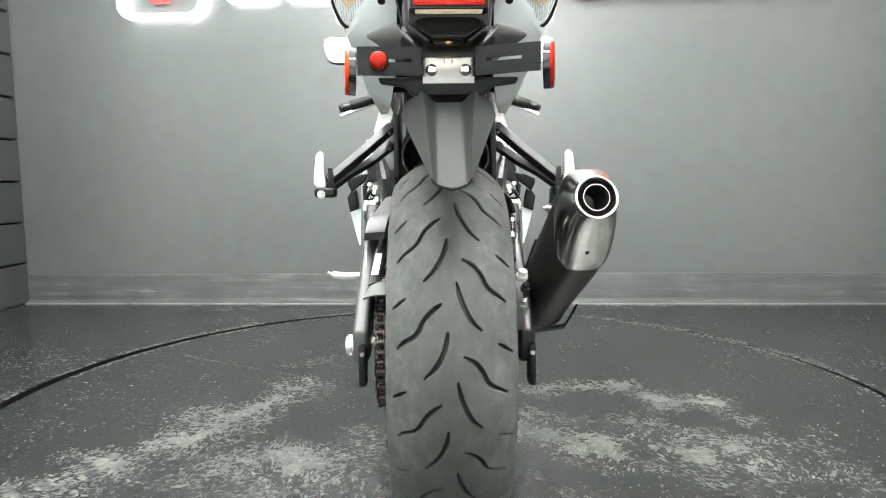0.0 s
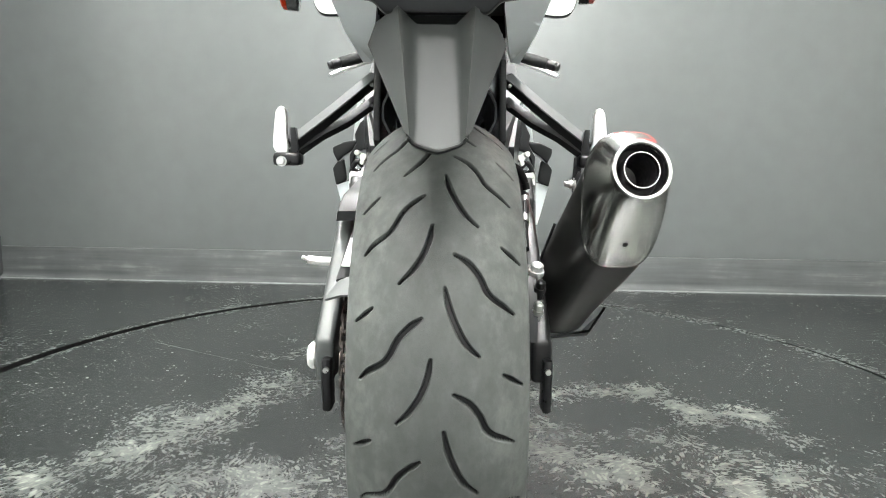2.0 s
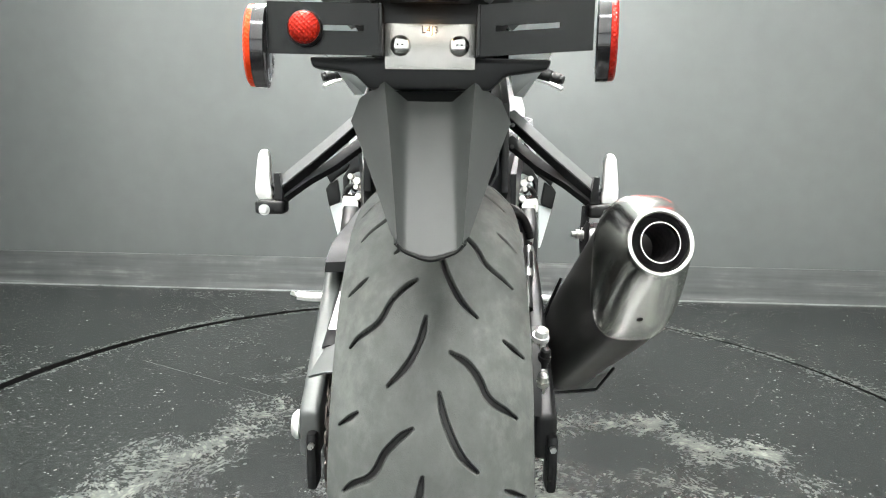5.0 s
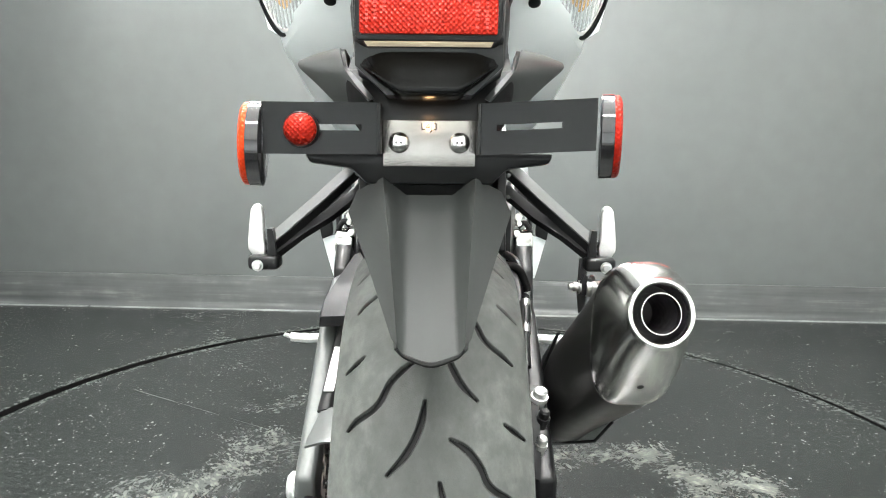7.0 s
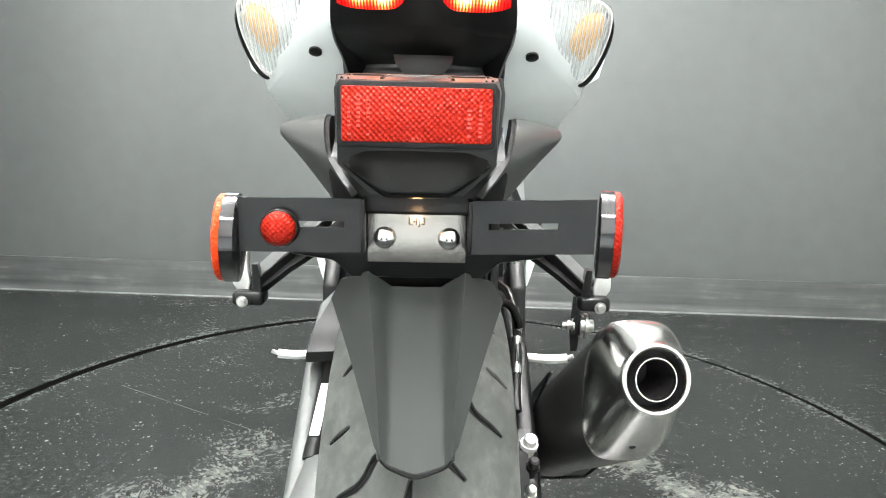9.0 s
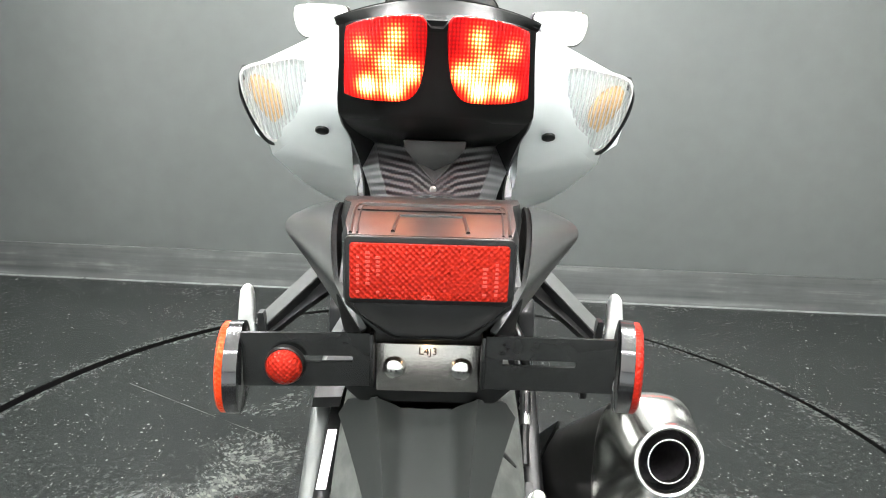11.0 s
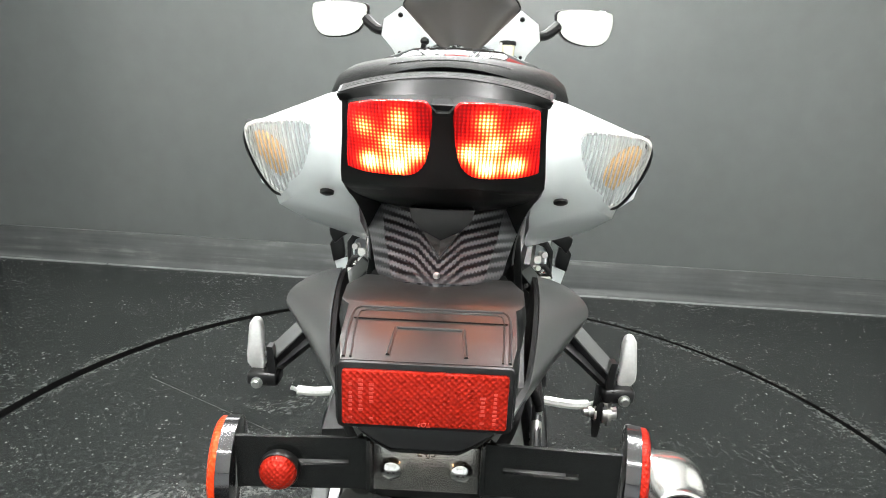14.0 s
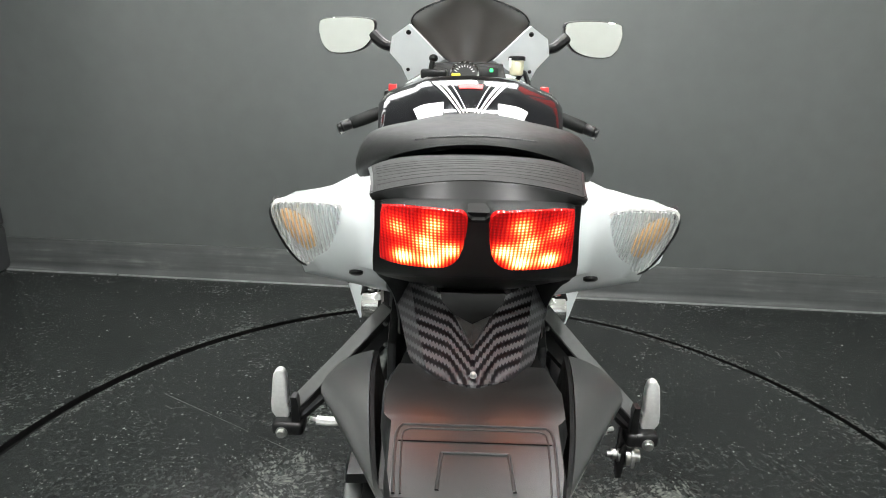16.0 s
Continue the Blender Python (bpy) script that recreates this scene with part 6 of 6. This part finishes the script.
def decal(name, outline, material):
    bm = bmesh.new()
    (a0, b0), (a1, b1), (a2, b2), (a3, b3) = outline
    g = []
    for i in range(7):
        f = i / 6
        xa, ya, xb, yb = lerp(a0, a3, f), lerp(b0, b3, f), lerp(a1, a2, f), lerp(b1, b2, f)
        g.append([(lerp(xa, xb, t / 5), lerp(ya, yb, t / 5), tank_top(lerp(xa, xb, t / 5), lerp(ya, yb, t / 5)) + 0.0014) for t in range(6)])
    return part(name, shell(g, 0.001), material, tank)


for s in (-1, 1):
    for x0, x1, wd0, wd1 in ((0.0005, 0.034, 0.0008, 0.0014), (0.004, 0.046, 0.0012, 0.0065), (0.008, 0.056, 0.0014, 0.0065)):
        decal("stripe", [(s * x0, 0.325), (s * (x0 + wd0), 0.325), (s * (x1 + wd1), 0.46), (s * x1, 0.46)], STICKER)
    decal("stripe", [(s * 0.041, 0.322), (s * 0.072, 0.318), (s * 0.086, 0.368), (s * 0.041, 0.376)], STICKER)
decal("badge", [(-0.018, 0.425), (0.018, 0.425), (0.020, 0.448), (-0.020, 0.448)], RED_PLASTIC)
part("rider_seat", bevel(loft(bmesh.new(), [[(-w, y, z - 0.05), (w, y, z - 0.05), (w * 0.9, y, z), (-w * 0.9, y, z)] for y, w, z in ((0.20, 0.10, 0.88), (0.25, 0.12, 0.86), (0.29, 0.11, 0.88))]), 0.012), LEATHER, bike, "black vinyl rider seat")

# cockpit
for s in (-1, 1):
    a, b = Vector((s * 0.318, 0.985, 0.824)), Vector((s * 0.195, 1.04, 0.868))
    d = (a - b).normalized()
    bar = part("handlebar", cyl(bmesh.new(), b - 0.08 * d, a, 0.011, seg=16), BLACK_METAL, bike, "black clip-on handlebar")
    part("grip", lathe(bmesh.new(), b, d, [(0, 0.017), (0.004, 0.0185), (0.01, 0.0155), (0.06, 0.0165), (0.105, 0.0155), (0.108, 0.014)], 20), LEATHER, bar, "black rubber grip")
    part("bar_end", lathe(bmesh.new(), b + 0.108 * d, d, [(0, 0.012), (0.004, 0.0135), (0.024, 0.0135), (0.028, 0.010)], 20), BLACK_METAL, bar)
    bolt("end_screw", b + 0.135 * d, d, 0.005, 0.004, bar, STEEL, 12)
    part("lever", sweep(bmesh.new(), [(s * 0.20, 1.09, 0.86), (s * 0.27, 1.075, 0.835), (s * 0.325, 1.04, 0.806)], lambda t: lerp(0.009, 0.006, t), 8), PEG, bar, "bright alloy lever")
    part("switch_block", box((s * 0.185, 1.022, 0.888), (0.044, 0.05, 0.058), 0.008), PLASTIC, bar)
    part("switch", box((s * 0.184, 1.000, 0.9235), (0.020, 0.016, 0.016), 0.002), RED_PLASTIC, bar, "red switch")
    # mirror
    mc = Vector((s * 0.321, 1.175, 1.042))
    toe = 0.107 if s < 0 else 0.168
    out = [(-0.073, 0.027), (-0.064, 0.040), (-0.006, 0.046), (0.056, 0.043), (0.070, 0.033), (0.068, 0.011), (0.049, -0.024), (0.017, -0.040), (-0.022, -0.045), (-0.050, -0.040), (-0.066, -0.021), (-0.074, 0.008)]
    mo = [(-s * q[0], q[1]) for q in smooth_loop(out)]  # narrow end outwards
    bm = bmesh.new()
    rings = []
    for f, dy in ((0.97, 0.0), (1.02, 0.003), (1.05, 0.02), (0.75, 0.045), (0.3, 0.058)):
        rings.append([mc + Vector((f * q[0], dy - toe * s * f * q[0] + 0.075 * f * q[1], f * q[1])) for q in mo])
    loft(bm, rings)
    mir = part("mirror", bm, BLACK_METAL, bike, "rear-view mirror on a black stalk", sharp=50)
    bm = bmesh.new()
    loft(bm, [[mc + Vector((f * q[0], dy - toe * s * f * q[0] + 0.075 * f * q[1], f * q[1])) for q in mo] for f, dy in ((0.99, -0.001), (0.99, -0.003), (0.97, -0.0035))])
    part("mirror_glass", bm, MIRROR, mir, sharp=1)
    part("stalk", sweep(bmesh.new(), [(s * 0.255, 1.19, 1.045), (s * 0.225, 1.17, 1.022), (s * 0.20, 1.16, 1.016), (s * 0.165, 1.18, 1.01)], lambda t: lerp(0.016, 0.009, t), 10), BLACK_METAL, mir)
    # inner fairing ears
    E0 = [(0.148, 1.045, 1.071), (0.191, 1.055, 1.042), (0.199, 1.07, 1.003), (0.172, 1.10, 0.969), (0.157, 1.12, 0.933), (0.066, 1.13, 0.987)]
    bm = bmesh.new()
    ring = [Vector((s * q[0], q[1], q[2])) for q in E0]
    loft(bm, [ring, [q + Vector((-s * 0.004, 0.012, 0)) for q in ring]])
    ear = part("upper_fairing", bevel(bm, 0.003), WHITE, bike, "white upper fairing ear")
    bolt("fairing_bolt", (s * 0.150, 1.053, 1.052), (0, -1, -0.4), 0.0045, 0.004, ear, PLASTIC, 12)
    bolt("fairing_bolt", (s * 0.155, 1.098, 0.962), (0, -1, -0.4), 0.0035, 0.004, ear, PLASTIC, 12)

# smoked screen: a bowed sheet
grid = []
for i in range(26):
    f = i / 25
    z = lerp(0.975, 1.145, f)
    hw = np.interp(f, [0, 0.12, 0.5, 0.60, 0.66, 0.74, 0.82, 0.90, 1.0], [0.052, 0.078, 0.142, 0.147, 0.143, 0.128, 0.102, 0.064, 0.008])
    yc = lerp(1.34, 1.12, f)
    grid.append([(hw * math.sin(radians(a)), yc - 0.16 * (1 - math.cos(radians(a))) * hw / 0.147, z + 0.012 * math.cos(radians(a)) * f) for a in range(-80, 81, 10)])
scr = part("windscreen", shell(grid, 0.003), SMOKE, bike, "smoked see-through windscreen", sharp=70)
part("screen_trim", sweep(bmesh.new(), [Vector(r[0]) for r in grid] + [Vector(r[-1]) for r in reversed(grid)], 0.0022, 6, steps=2), PLASTIC, scr)
part("nose", shell([[(s * w, y, z) for s, w, y, z in ((-1, 0.165, 1.20, z0), (-1, 0.13, 1.36, z0 + 0.02), (0, 0, 1.48, z0 + 0.03), (1, 0.13, 1.36, z0 + 0.02), (1, 0.165, 1.20, z0))] for z0 in (0.74, 0.84, 0.92)], 0.005), WHITE, bike, "white nose fairing")
dash = part("instrument_panel", bevel(loft(bmesh.new(), [[(-0.10, y, z), (0.10, y, z), (0.085, y + 0.02, z + 0.055), (-0.085, y + 0.02, z + 0.055)] for y, z in ((1.055, 0.925), (1.13, 0.925))]), 0.008), PLASTIC, bike, "black instrument panel with a round dial")
gc = Vector((-0.010, 1.050, 0.955))
gn = Vector((0, -0.8, 0.6))
part("dial_ring", lathe(bmesh.new(), gc, gn, [(0, 0.036), (0.006, 0.036), (0.008, 0.033), (0.002, 0.031)], 40, caps=False), STEEL, dash)
part("dial_face", lathe(bmesh.new(), gc, gn, [(0, 0.031), (0.002, 0.031)], 40), CLEAR, dash)
ga, gb, _ = basis(gn)
for k in range(9):
    a = radians(20 + 140 * k / 8)
    q = gc + 0.0023 * gn + 0.026 * (math.cos(a) * ga + math.sin(a) * gb)
    part("tick", cyl(bmesh.new(), q, q - 0.006 * (math.cos(a) * ga + math.sin(a) * gb), 0.0008, seg=5), STICKER, dash)
part("key_tag", box((-0.031, 1.00, 0.953), (0.022, 0.004, 0.014), 0.002, seg=1), YELLOW, bike, "yellow key tag")
part("lcd", box((0.048, 1.055, 0.957), (0.05, 0.006, 0.03), 0.002, pose(0, 0, 0)), CLEAR, dash)
part("indicator_light", box((0.056, 1.050, 0.966), (0.008, 0.006, 0.008), 0.001), glow("green_light", (0.05, 1.0, 0.25), 1.6), dash, "lit green tell-tale")
part("top_clamp", bevel(slab([(-0.13, 0.0), (-0.06, 0.05), (0.06, 0.05), (0.13, 0.0), (0.10, -0.03), (-0.10, -0.03)], (0, 1.0, 0.905), (1, 0, 0), (0, 1, 0), 0.02), 0.004), BLACK_METAL, bike, "black top clamp")
res = part("fluid_pot", lathe(bmesh.new(), (0.118, 1.05, 0.955), (0, 0.1, 1), [(0, 0.014), (0.004, 0.0165), (0.034, 0.018), (0.036, 0.016)], 20), YELLOWED, bike, "cream brake fluid pot with a black lid")
part("pot_lid", lathe(bmesh.new(), (0.118, 1.0536, 0.990), (0, 0.1, 1), [(0, 0.021), (0.008, 0.021), (0.010, 0.019)], 20), PLASTIC, res)
part("pot_label", box((0.100, 1.031, 0.985), (0.006, 0.003, 0.022), 0.001), STICKER, res)
perch = part("lever_perch", box((-0.086, 1.045, 0.955), (0.066, 0.03, 0.024), 0.006), PLASTIC, bike, "black lever perch with a ball-ended stalk")
part("stalk", sweep(bmesh.new(), [(-0.094, 1.04, 0.960), (-0.092, 1.04, 0.975), (-0.088, 1.04, 0.991)], 0.0065, 10), PLASTIC, perch)
part("knob", lathe(bmesh.new(), (-0.0885, 1.04, 0.984), (0.1, 0, 1), [(0, 0.005), (0.003, 0.010), (0.009, 0.0115), (0.015, 0.009), (0.018, 0.003)], 16), PLASTIC, perch)
part("cable", sweep(bmesh.new(), [(0.16, 1.02, 0.90), (0.145, 1.05, 0.945), (0.138, 1.09, 0.96), (0.12, 1.12, 0.93)], 0.006, 8), PLASTIC, bike, "black control cable")

# block wall beside the bay
def block_mesh(w):
    bm = box((0, 0, 0), (0.04, w - 0.010, 0.194), 0.005, seg=1)
    me = finish(bm)
    me.materials.append(BLOCK)
    return me


FULL, HALF = block_mesh(0.4), block_mesh(0.2)
for row in range(14):
    y0 = 0.0
    shift = row % 2
    k = 0
    while y0 > -0.75:
        w = 0.2 if (shift and k == 0) else 0.4
        ob = new("block", HALF if w == 0.2 else FULL)
        ob.parent = west
        ob.matrix_basis = Matrix.Translation((WEST - 0.02, y0 - w / 2, 0.10 + 0.203 * row))
        y0 -= w
        k += 1
